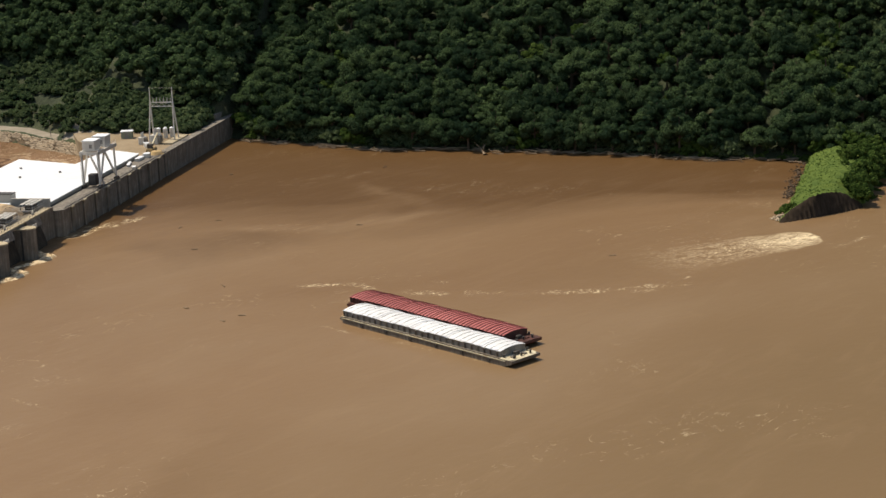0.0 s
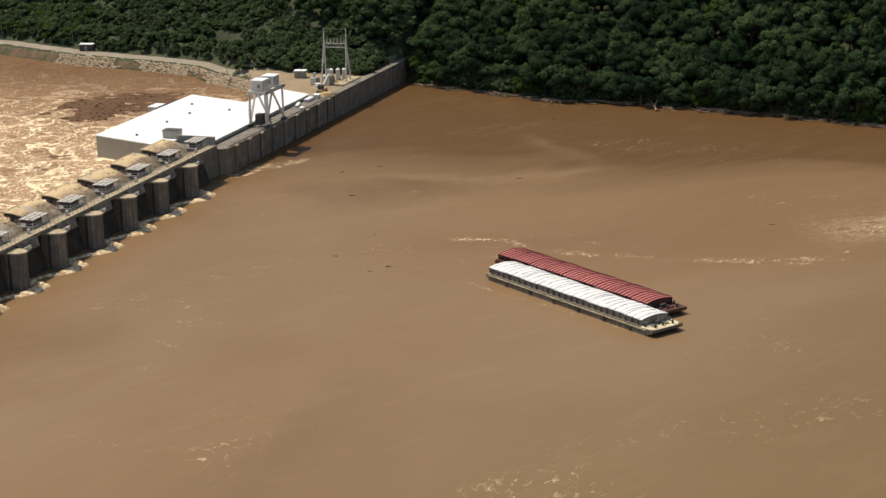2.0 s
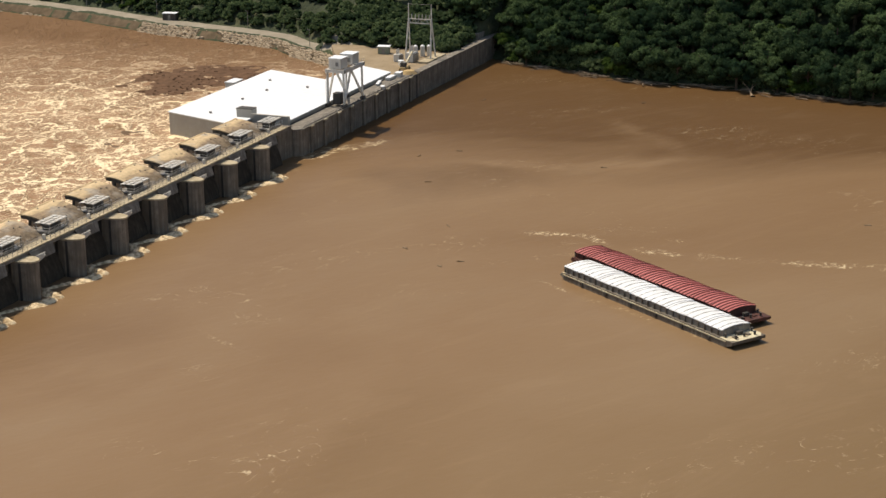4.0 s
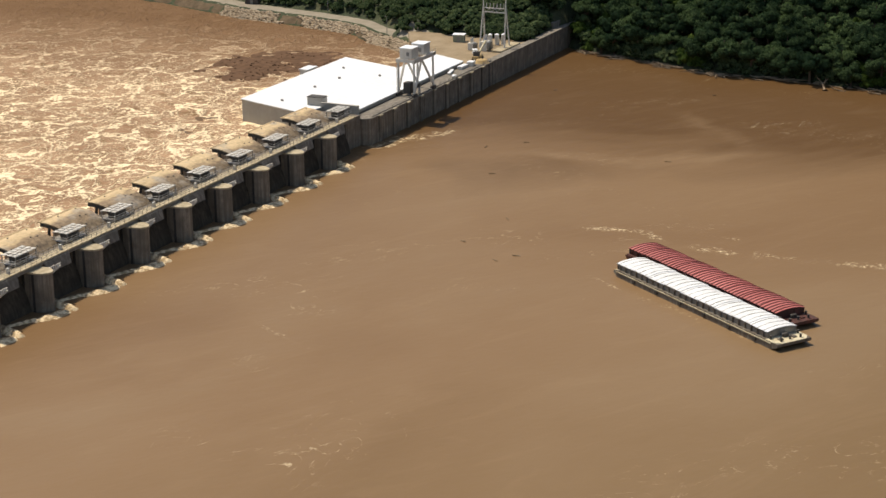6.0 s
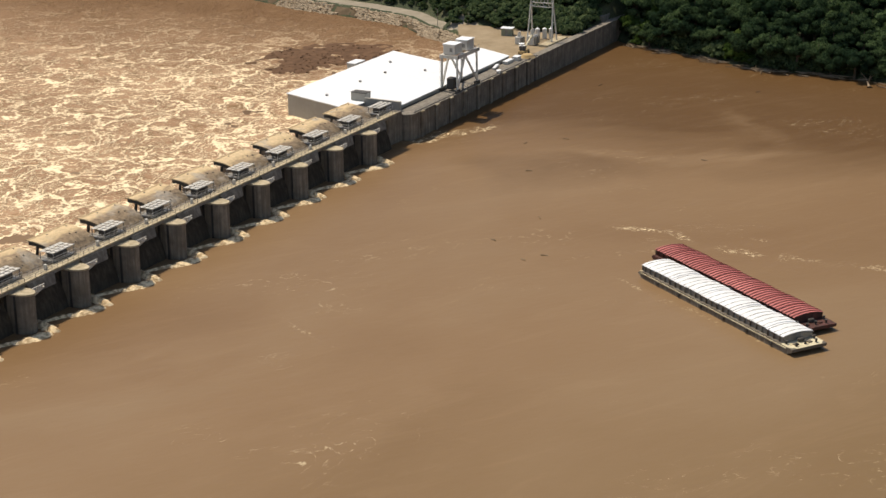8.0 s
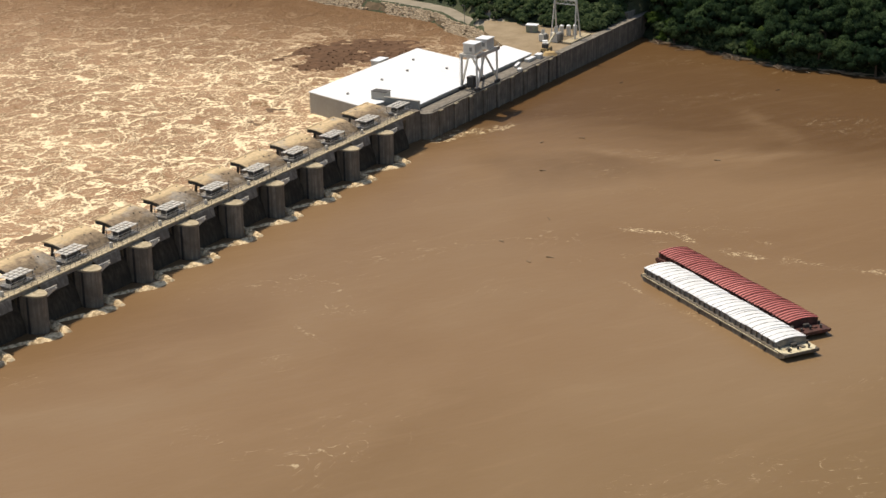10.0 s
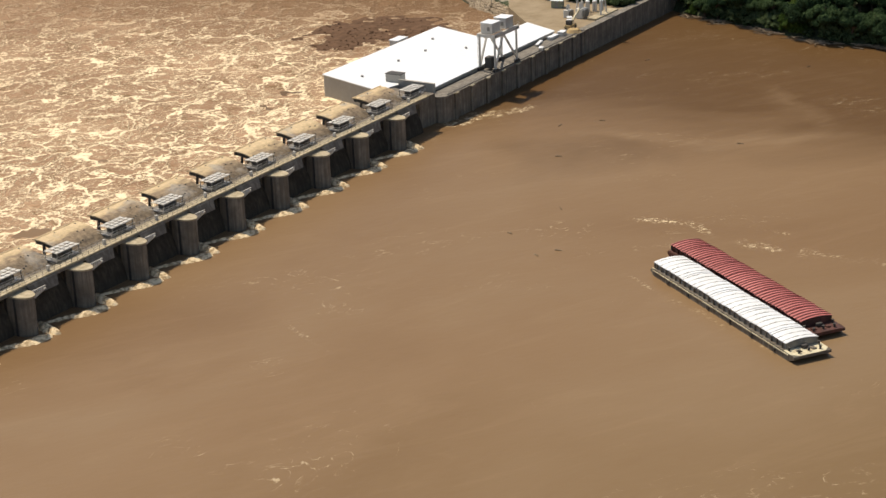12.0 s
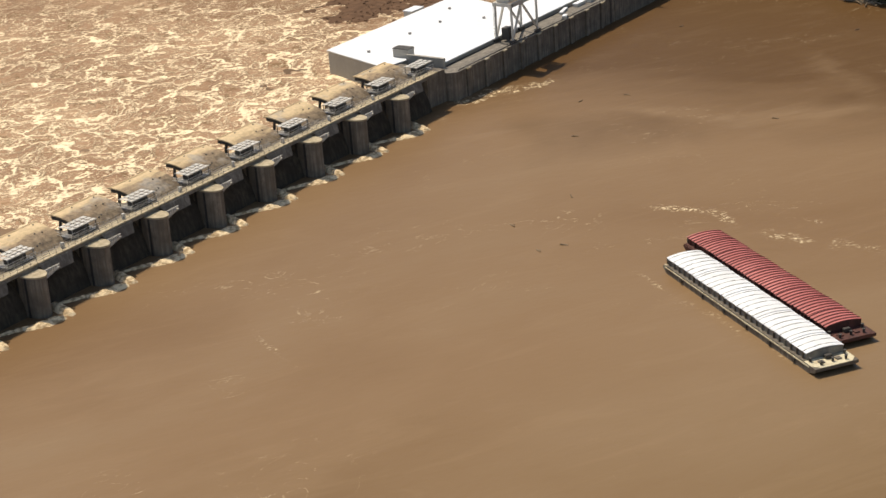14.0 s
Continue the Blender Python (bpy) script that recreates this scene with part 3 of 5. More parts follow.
def spillway_pier():
    e = thing("spillway_pier", pose(0, 0, 0), "tall weathered concrete spillway pier with a rounded upstream nose", "dam pier", "spillway piers")
    nose = [(2.25 * math.sin(a) - 1.65, 2.6 - 2.9 * math.cos(a) ** 1.3) for a in [math.pi * k / 8 - math.pi / 2 for k in range(9)]]
    lower = [(x, y) for x, y in nose]
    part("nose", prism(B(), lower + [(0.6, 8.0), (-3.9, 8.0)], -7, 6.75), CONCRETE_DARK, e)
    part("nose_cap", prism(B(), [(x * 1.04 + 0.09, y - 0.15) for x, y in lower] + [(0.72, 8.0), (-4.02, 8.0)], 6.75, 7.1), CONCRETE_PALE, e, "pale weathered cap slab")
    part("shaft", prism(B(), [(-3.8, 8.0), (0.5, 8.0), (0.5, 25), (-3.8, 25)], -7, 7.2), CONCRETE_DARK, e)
    bm = B()
    box(bm, -3.96, -3.88, 5.2, 5.9, -7, 6.74)
    box(bm, -3.96, -3.88, 2.7, 3.3, -7, 6.74)
    part("gate_slot", bm, STEEL_DARK, e, "dark stop-log slot")
    part("hoist_block", prism(B(), [(-3.7, 8.02), (0.4, 8.02), (0.4, 12.5), (-3.7, 12.5)], 7.2, 8.0), CONCRETE, e)
    return e


def hoist_platform():
    e = thing("hoist_platform", pose(0, 0, 0), "steel gate hoist platform under a white grating roof", "hoist platform", "hoist platforms")
    part("floor_frame", box(B(), -4.2, 3.2, 6.8, 10.8, 8.0, 8.25), STEEL_GREY, e)
    for x in (-4.0, 0.0, 3.0):
        for y in (7.0, 10.6):
            part("post", beam(B(), (x, y, 8.25), (x, y, 10.1), 0.16, 0.16), STEEL_GREY, e)
    part("machinery", box(B(), -2.6, 1.8, 7.8, 10.0, 8.25, 9.5, 0.12), STEEL_DARK, e, "dark hoist machinery")
    roof = part("roof_frame", beam(B(), (-4.3, 7.0, 10.15), (3.3, 7.0, 10.15), 0.14, 0.2), STEEL_WHITE, e)
    part("roof_frame", beam(B(), (-4.3, 10.7, 10.15), (3.3, 10.7, 10.15), 0.14, 0.2), STEEL_WHITE, e)
    for i in range(5):
        for j in range(3):
            x, y = -4.25 + i * 1.53, 6.9 + j * 1.32
            part("grating_panel", box(B(), x, x + 1.2, y, y + 0.98, 10.2, 10.28), STEEL_WHITE, e)
    bm = B()
    for z in (8.8, 9.4):
        beam(bm, (-4.9, 6.6, z), (3.3, 6.6, z), 0.07, 0.07)
        beam(bm, (-4.9, 6.6, z), (-4.9, 10.9, z), 0.07, 0.07)
    for x in (-4.9, -2.9, -0.9, 1.2, 3.2):
        beam(bm, (x, 6.6, 8.0), (x, 6.6, 9.4), 0.07, 0.07)
    part("railing", bm, STEEL_WHITE, e, "thin white pipe railing")
    return e


def tainter_gate():
    e = thing("tainter_gate", pose(0, 0, 0), "raised curved steel radial gate stained tan and brown", "spillway gate", "spillway gates")
    cy, cz, R = 17.4, -3.2, 13.5
    x0, x1 = 0.65, 14.35
    angs = [radians(-3 + 93 * k / 14) for k in range(15)]
    bm = B()
    ring = [(cy - R * math.sin(a), cz + R * math.cos(a), cy - (R - 0.25) * math.sin(a), cz + (R - 0.25) * math.cos(a)) for a in angs]
    cols = []
    for x in (x0, x1):
        cols.append(([bm.verts.new((x, r[0], r[1])) for r in ring], [bm.verts.new((x, r[2], r[3])) for r in ring]))
    (o0, i0), (o1, i1) = cols
    for k in range(14):
        bm.faces.new((o0[k], o1[k], o1[k + 1], o0[k + 1]))
        bm.faces.new((i0[k], i0[k + 1], i1[k + 1], i1[k]))
        bm.faces.new((o0[k], o0[k + 1], i0[k + 1], i0[k]))
        bm.faces.new((o1[k], i1[k], i1[k + 1], o1[k + 1]))
    bm.faces.new((o0[0], i0[0], i1[0], o1[0]))
    bm.faces.new((o0[14], o1[14], i1[14], i0[14]))
    skin = part("skin_plate", bm, GATE_TAN, e, smooth=False)
    # lower plate in a near-black colour that paints the shade of the bay
    bm = B()
    low = [radians(39 + 50 * k / 8) for k in range(9)]
    edge = [(cy - (R + 0.03) * math.sin(a), cz + (R + 0.03) * math.cos(a), cy - (R + 0.09) * math.sin(a), cz + (R + 0.09) * math.cos(a)) for a in low]
    q0, q1 = [bm.verts.new((x0, r[2], r[3])) for r in edge], [bm.verts.new((x1, r[2], r[3])) for r in edge]
    for k in range(8):
        bm.faces.new((q0[k], q1[k], q1[k + 1], q0[k + 1]))
    p0, p1 = bm.verts.new((x0, edge[0][0], edge[0][1])), bm.verts.new((x1, edge[0][0], edge[0][1]))
    bm.faces.new((q0[0], p0, p1, q1[0]))
    part("wet_shaded_plate", bm, GATE_WET_SHADED, skin, "wet stained plate darkened for the shade in the bay")
    for x in (x0 + 0.5, (x0 + x1) / 2, x1 - 0.5):
        bm = B()
        pts = [(cy - (R - 0.75) * math.sin(a), cz + (R - 0.75) * math.cos(a)) for a in angs]
        for k in range(14):
            beam(bm, (x, *pts[k]), (x, *pts[k + 1]), 0.35, 0.9)
        part("girder", bm, STEEL_DARK, e)
        for a in (radians(8), radians(48)):
            part("arm", beam(B(), (x, cy - (R - 0.6) * math.sin(a), cz + (R - 0.6) * math.cos(a)), (x, cy, cz), 0.5, 0.5), STEEL_DARK, e)
    part("crest_lip", box(B(), x0 - 0.35, x1 + 0.35, cy + 0.3, cy + 0.9, cz + R - 0.12, cz + R + 0.06), GATE_LIP, e)
    rng = random.Random(5)
    for k in range(9):
        a = radians(rng.uniform(2, 32))
        x = x0 + 1.0 + k * 1.42 + rng.uniform(-0.4, 0.4)
        p = (x, cy - (R + 0.02) * math.sin(a), cz + (R + 0.02) * math.cos(a))
        q = (x, cy - (R + 0.14) * math.sin(a), cz + (R + 0.14) * math.cos(a))
        part("lifting_lug", tube(B(), p, q, 0.2, 6), STEEL_DARK, e)
    return e


def bridge_span():
    e = thing("service_bridge_span", pose(0, 0, 0), "narrow concrete service bridge span with a pipe railing", "bridge span", "service bridge spans")
    part("deck", box(B(), 0, PITCH - 0.04, 3.9, 6.4, 7.85, 8.15), CONCRETE_PALE, e, "pale worn deck slab")
    part("upstream_girder", box(B(), 0, PITCH - 0.04, 4.1, 4.4, 7.12, 7.85), CONCRETE, e)
    part("downstream_girder", box(B(), 0, PITCH - 0.04, 5.8, 6.1, 7.12, 7.85), CONCRETE_DARK, e)
    bm = B()
    v = [(1.0, 3.6, 7.6), (10.2, 3.6, 7.6), (9.4, 2.6, 5.5), (1.8, 2.6, 5.5)]
    lo = [bm.verts.new(p) for p in v]
    hi = [bm.verts.new((p[0], p[1] + 0.35, p[2] + 0.3)) for p in v]
    bm.faces.new(lo), bm.faces.new(hi[::-1])
    for k in range(4):
        bm.faces.new((lo[k], hi[k], hi[(k + 1) % 4], lo[(k + 1) % 4]))
    part("debris_boom", bm, CONCRETE_DARK, e, "sloping stained steel apron")
    bm = B()
    for k in range(5):
        beam(bm, (1.0 + k * 0.7, 2.2, 5.0 + 0.2 * k), (1.7 + k * 0.7, 2.2, 6.7), 0.22, 0.22)
        beam(bm, (1.7 + k * 0.7, 2.4, 6.7), (1.7 + k * 0.7, 2.4, 5.2 + 0.2 * k), 0.22, 0.22)
    beam(bm, (0.6, 2.4, 4.9), (5.2, 2.4, 6.2), 0.25, 0.25)
    beam(bm, (0.6, 2.4, 6.75), (5.2, 2.4, 6.75), 0.2, 0.2)
    part("lattice_brace", bm, STEEL_WHITE, e, "rusty white lattice brace")
    for y in (4.0, 6.3):
        for k in range(10):
            x = 0.9 + k * PITCH / 10
            part("railing_post", beam(B(), (x, y, 8.15), (x, y, 9.15), 0.07, 0.07), STEEL_GREY, e)
        bm = B()
        for z in (8.65, 9.15):
            beam(bm, (0.05, y, z), (PITCH - 0.1, y, z), 0.06, 0.06)
        part("rail", bm, STEEL_GREY, e)
    # added slab: blocks sun between bridge and gate so the bay stays dark
    part("sun_block_slab", box(B(), 0, PITCH - 0.04, 6.12, 8.82, 7.3, 7.55), CONCRETE_DARK, e, "dark slab added to block sun from the bay")
    part("cabinet", box(B(), 9.2, 10.0, 5.2, 5.7, 8.15, 9.3, 0.03), STEEL_WHITE, e, "small white switch cabinet")
    return e


def bow_wave():
    """Water heaped up before one pier's nose, sweeping back into the bay beside it."""
    ridges = [((2.5, 2.6), (1.0, -3.4), 1.35, 1.2), ((-1.6, -3.0), (-8.2, -0.6), 1.5, 0.7), ((-7.5, -0.3), (-14.4, 3.0), 0.65, 0.5)]

    def height(x, y):
        best = -0.25
        for (ax, ay), (bx, by), w, h in ridges:
            L2 = (bx - ax) ** 2 + (by - ay) ** 2
            t = max(0.0, min(1.0, ((x - ax) * (bx - ax) + (y - ay) * (by - ay)) / L2))
            d = math.hypot(x - ax - t * (bx - ax), y - ay - t * (by - ay))
            ww = w * (0.75 + 0.45 * math.sin(math.pi * min(1, t * 0.9 + 0.1)))
            best = max(best, h * (1 - (d / ww) ** 2) * (1 - 0.45 * t))
        return max(best, -0.25) + 0.3 * noise.noise(Vector((x * 0.9, y * 0.9, 2.0))) + 0.08 * noise.noise(Vector((x * 2.6, y * 2.6, 5.0)))
    xs, ys = np.arange(-15.6, 5.01, 0.33), np.arange(-5.6, 5.6, 0.33)
    n = len(xs)
    hs = [[height(x, y) for x in xs] for y in ys]
    verts = [(x, y, POOL + hs[j][i]) for j, y in enumerate(ys) for i, x in enumerate(xs)]
    faces = [(j * n + i, j * n + i + 1, (j + 1) * n + i + 1, (j + 1) * n + i) for j in range(len(ys) - 1) for i in range(n - 1)
             if max(hs[j][i], hs[j][i + 1], hs[j + 1][i], hs[j + 1][i + 1]) > 0.0]
    used = sorted({k for f in faces for k in f})
    idx = {k: i for i, k in enumerate(used)}
    ob = new("bow_wave", raw_mesh("bow_wave", [verts[k] for k in used], [tuple(idx[k] for k in f) for f in faces], FOAM_BOW, True))
    return tagged(ob, "pale foaming bow wave heaped against a pier nose", "foam wave", "bow waves")


first = {"pier": spillway_pier(), "hoist": hoist_platform(), "gate": tainter_gate(), "span": bridge_span(), "wave": bow_wave()}
for ob in first.values():
    ob.location.x = 0.0
for k in range(1, PIERS):
    for key, ob in first.items():
        copy_thing(ob, pose(-PITCH * k, 0, 0))
# the last bay, against the powerhouse
copy_thing(first["hoist"], pose(17.2, 0, 0))


# ---------------------------------------------------------------- powerhouse and intake wall
def powerhouse():
    e = thing("powerhouse", pose(60.8, 28.6, -1.6), "long low concrete powerhouse with a white flat roof", "powerhouse")
    inv = Matrix.Translation((-55, -25, 0))
    outline = [(22.1, 5.2), (97.4, 5.7), (104.3, 19.6), (79.6, 20.3), (87.9, 43.6), (22.1, 43.7), (13.2, 18.2), (22.1, 16.5)]

    def p(name, bm, material, label=""):
        bm.transform(inv)
        return part(name, bm, material, e, label)
    grown = [(x + (0.25 if x > 50 else -0.25), y + (0.25 if y > 20 else -0.2)) for x, y in outline]
    p("wall", prism(B(), outline, 2.2, 8.75), WALL_PANEL, "grey panelled wall")
    # darker concrete puts the shade under the overhang into the base
    p("base", prism(B(), [(55 + (x - 55) * 0.985, 25 + (y - 25) * 0.97) for x, y in outline], -4, 2.2), CONCRETE_DARK, "concrete base darkened for the shade of the recess")
    p("roof", prism(B(), grown, 8.75, 9.0), ROOF_WHITE, "bright white roof membrane")
    p("parapet", box(B(), 21.4, 22.3, 4.4, 16.6, 2.3, 10.4), WALL_PANEL, "grey parapet wall")
    p("stair_head", box(B(), 22.4, 25.4, 16.6, 21.6, 9.0, 11.4), WALL_PANEL, "grey stair head")
    p("stair_head_roof", box(B(), 22.3, 25.5, 16.5, 21.7, 11.4, 11.55), STEEL_DARK, "dark roofing")
    for x, y in ((58, 30), (44, 31), (24, 31), (72, 36), (66, 20)):
        p("roof_vent", tube(B(), (x, y, 9.0), (x, y, 9.5), 0.45, 8), STEEL_GREY, "small grey roof vent")
    p("tailrace_deck", box(B(), 40, 100, 43.9, 50, 1.5, 5.2), CONCRETE, "concrete tailrace deck")
    return e


powerhouse()
e = thing("deck_kiosk", pose(76, 51.5, 3.6), "small white equipment kiosk on the tailrace deck", "kiosk")
part("body", box(B(), -3, 3, -1.5, 1.5, 0, 3.2, 0.1), STEEL_WHITE, e)
part("roof", box(B(), -3.2, 3.2, -1.7, 1.7, 3.2, 3.45), ROOF_WHITE, e)


def intake_wall():
    e = thing("intake_wall", pose(110, 4, 0), "long dark concrete intake wall with vertical pilasters", "dam wall")
    inv = Matrix.Translation((-110, -4, 0))

    def p(name, bm, material, label=""):
        bm.transform(inv)
        return part(name, bm, material, e, label)
    corner = [(26.6 - 2.6 * math.cos(math.pi / 2 * k / 6), 5.4 - 2.6 * math.sin(math.pi / 2 * k / 6)) for k in range(7)]
    p("head_block", prism(B(), corner + [(112, 2.8), (112, 9.5), (104.0, 9.5), (103.5, 8.9), (28.1, 8.3), (24.0, 8.2)], -7, 5.75), CONCRETE_DARK)
    p("deck_slab", prism(B(), [(x - 0.15, y - 0.2) for x, y in corner] + [(112, 2.55), (112, 9.6), (104.1, 9.6), (103.6, 8.9), (28.2, 8.3), (24.2, 8.2)], 5.75, 6.1), CONCRETE, "grey intake deck slab")
    p("end_pier", prism(B(), [(16.4, 6.2), (23.98, 5.6), (23.98, 20), (16.4, 20)], -6, 7.1), CONCRETE_DARK)
    xs = [30.5 + 9.15 * k for k in range(9)]
    for k, x in enumerate(xs):
        p("pilaster", box(B(), x - 0.7, x + 0.7, 2.2, 2.78, -7, 5.72, 0.1), CONCRETE_DARK)
        p("intake_recess", box(B(), x + 2.4, x + 6.4, 2.7, 2.79, -7, 4.6), CONCRETE_DARK)
        p("mooring_ledge", box(B(), x - 1.0, x + 1.0, 1.9, 2.53, 5.72, 6.12, 0.08), CONCRETE_PALE)
    p("long_wall", prism(B(), [(112, 2.6), (197, 2.6), (197, 5.0), (112, 5.0)], -7, 6.0), CONCRETE_DARK)
    p("coping", box(B(), 112.02, 197.2, 2.35, 5.2, 6.0, 6.3), CONCRETE)
    for k in range(9):
        x = 112 + 9.4 * k
        p("joint_strip", box(B(), x, x + 0.25, 2.52, 2.6, -7, 5.95), CONCRETE)
    for x in (103, 109):
        p("dark_slot", box(B(), x, x + 0.9, 2.6, 2.77, -7, 5.6), STEEL_DARK)
    p("abutment_block", box(B(), 172.5, 179, 5.25, 8.6, 2, 8.3, 0.1), CONCRETE, "square abutment block")
    for k in range(29):
        x = 27 + 3.0 * k
        p("handrail_post", beam(B(), (x, 2.75, 6.1), (x, 2.75, 7.15), 0.07, 0.07), STEEL_GREY)
    bm = B()
    for z in (6.65, 7.15):
        beam(bm, (27, 2.75, z), (111, 2.75, z), 0.06, 0.06)
    p("handrail", bm, STEEL_GREY)
    bm = B()
    for y in (3.3, 8.6):
        box(bm, 27, 112, y - 0.12, y + 0.12, 6.1, 6.28)
    p("crane_rail", bm, STEEL_DARK)
    return e


intake_wall()


def gantry_crane():
    e = thing("gantry_crane", pose(61.5, 6.0, 6.1), "white steel intake gantry crane with two machinery houses", "gantry crane")
    W, L, H = 2.7, 6.6, 10.8
    for sx in (-1, 1):
        for sy in (-1, 1):
            leg = part("leg", beam(B(), (sx * L, sy * W, 0.9), (sx * L, sy * W * 0.95, H), 0.5, 0.5), STEEL_WHITE, e)
            part("bogie", box(B(), sx * L - 1.3, sx * L + 1.3, sy * W - 0.45, sy * W + 0.45, 0.18, 1.0, 0.1), STEEL_DARK, leg)
        part("cross_beam", beam(B(), (sx * L, -W - 0.4, H), (sx * L, W + 0.4, H), 0.8, 0.9), STEEL_WHITE, e)
    for sy in (-1, 1):
        part("main_girder", beam(B(), (-L - 0.6, sy * W, H), (L + 1.2, sy * W, H), 0.8, 1.1), STEEL_WHITE, e)
        part("knee_brace", beam(B(), (-L + 0.2, sy * W, 1.5), (-L * 0.25, sy * W, H - 0.4), 0.5, 0.5), STEEL_WHITE, e)
        part("knee_brace", beam(B(), (L - 0.2, sy * W, 1.5), (-L * 0.2, sy * W, H - 0.4), 0.5, 0.5), STEEL_WHITE, e)
    part("operator_cab", box(B(), -L + 0.7, -L + 3.2, -1.0, 1.4, 0.6, 4.0, 0.1), STEEL_DARK, e, "dark operator cab")
    for x0, y0 in ((-6.2, 0.3), (1.4, 0.0)):
        h = part("machinery_house", box(B(), x0, x0 + 4.6, y0 - 2.0, y0 + 2.0, H + 0.55, H + 3.6, 0.06), STEEL_WHITE, e, "pale grey machinery house")
        part("house_roof", box(B(), x0 - 0.15, x0 + 4.75, y0 - 2.15, y0 + 2.15, H + 3.6, H + 3.8), ROOF_WHITE, h)
        part("louvre", box(B(), x0 - 0.04, x0, y0 - 1.2, y0 - 0.2, H + 1.4, H + 2.6), STEEL_GREY, h)
    bm = B()
    for k in range(14):
        z = 1.2 + k * 0.7
        beam(bm, (-L - 0.45, W - 0.3, z), (-L - 0.45, W + 0.3, z), 0.06, 0.06)
    for s in (-0.3, 0.3):
        beam(bm, (-L - 0.45, W + s, 0.9), (-L - 0.45, W + s, H), 0.07, 0.07)
    part("ladder", bm, STEEL_GREY, e)
    bm = B()
    for z in (H + 1.1, H + 1.6):
        beam(bm, (-L - 0.6, -W - 0.35, z), (L + 1.2, -W - 0.35, z), 0.06, 0.06)
    for k in range(8):
        x = -L - 0.6 + k * 2.1
        beam(bm, (x, -W - 0.35, H + 0.5), (x, -W - 0.35, H + 1.6), 0.06, 0.06)
    part("railing", bm, STEEL_WHITE, e)
    return e


gantry_crane()


# ---------------------------------------------------------------- yard
def line_tower():
    e = thing("transmission_tower", pose(134, 11.5, 6.0), "white steel A-frame line tower with a lattice crossbeam", "transmission tower")
    for sy in (-1, 1):
        y = sy * 4.1
        for sx in (-1, 1):
            part("leg", tube(B(), (sx * 2.2, y + sy * 0.5, 0), (0.15 * sx, y, 13.5), 0.28, 8, 0.22), STEEL_WHITE, e)
        part("mast", tube(B(), (0, y, 13.2), (0, y, 18.6), 0.26, 8, 0.14), STEEL_WHITE, e)
        part("rung", beam(B(), (-1.1, y, 6.8), (1.1, y, 6.8), 0.16, 0.16), STEEL_WHITE, e)
    for z in (12.0, 13.4):
        part("crossbeam_chord", beam(B(), (0, -4.3, z), (0, 4.3, z), 0.28, 0.28), STEEL_WHITE, e)
    bm = B()
    for k in range(8):
        y = -4.1 + k * 1.025
        z = (12.0, 13.4) if k % 2 else (13.4, 12.0)
        beam(bm, (0, y, z[0]), (0, y + 1.025, z[1]), 0.13, 0.13)
    part("lattice", bm, STEEL_WHITE, e)
    for k in range(6):
        y = -3.2 + k * 1.28
        part("insulator", tube(B(), (0.4, y, 13.5), (0.8, y, 15.0), 0.2, 8, 0.14), CERAMIC, e, "grey insulator string")
    part("shield_wire", tube(B(), (0, -4.1, 18.4), (0, 4.1, 18.4), 0.05, 5), STEEL_GREY, e)
    return e


line_tower()


def transformer(x, y, s):
    e = thing("power_transformer", pose(x, y, 6.0), "pale grey power transformer with bushings in the yard", "transformer", "yard transformers")
    part("tank", box(B(), -1.6 * s, 1.6 * s, -1.1 * s, 1.1 * s, 0, 2.8 * s, 0.12), STEEL_WHITE, e)
    for k in range(5):
        part("radiator", box(B(), (-1.4 + k * 0.62) * s, (-1.1 + k * 0.62) * s, -1.75 * s, -1.12 * s, 0.4, 2.5 * s), STEEL_GREY, e)
    for k in range(3):
        part("bushing", tube(B(), ((-0.9 + k * 0.9) * s, 0, 2.8 * s), ((-0.9 + k * 0.9) * s, 0, 4.6 * s), 0.34 * s, 8, 0.2 * s), STEEL_WHITE, e)
    return e


transformer(128.5, 12.5, 1.15)
transformer(127.5, 17.0, 0.9)


def storage_tank(x, y, r, h):
    e = thing("storage_tank", pose(x, y, 6.0), "upright white cylindrical tank in the yard", "tank", "yard tanks")
    part("shell", tube(B(), (0, 0, 0), (0, 0, h), r, 18), STEEL_WHITE, e, smooth=False)
    part("dome", tube(B(), (0, 0, h), (0, 0, h + 0.4), r, 18, r * 0.35), ROOF_WHITE, e)
    return e


for x, y, r, h in ((137.0, 14.5, 0.8, 3.6), (138.6, 12.6, 0.8, 3.5), (140.0, 10.8, 0.75, 3.4)):
    storage_tank(x, y, r, h)


def hut(name, x, y, z, lx, ly, h, turn, label, category, wall=STEEL_WHITE):
    e = thing(name, pose(x, y, z, 0, 0, turn), label, category)
    part("wall", box(B(), -lx / 2, lx / 2, -ly / 2, ly / 2, 0, h), wall, e)
    part("roof", box(B(), -lx / 2 - 0.25, lx / 2 + 0.25, -ly / 2 - 0.25, ly / 2 + 0.25, h, h + 0.22), ROOF_WHITE, e, "white flat roof")
    part("door", box(B(), -lx / 2 - 0.05, -lx / 2, -0.55, 0.55, 0, 2.1), STEEL_GREY, e)
    return e


hut("utility_hut", 139, 27, 5.9, 2.8, 3.8, 2.5, 12, "small pale green utility hut with a white roof", "hut", worn("paint_pale_green", (0.30, 0.33, 0.26), (0.22, 0.24, 0.18), 0.7))
hut("roadside_shed", 188.5, 139, 3.45, 3.0, 5.2, 2.6, 10, "small dark roadside shed with a white roof", "shed", STEEL_DARK)
e = thing("yard_slab", pose(121, 8.6, 6.0), "raised white concrete pad beside the tower", "concrete pad")
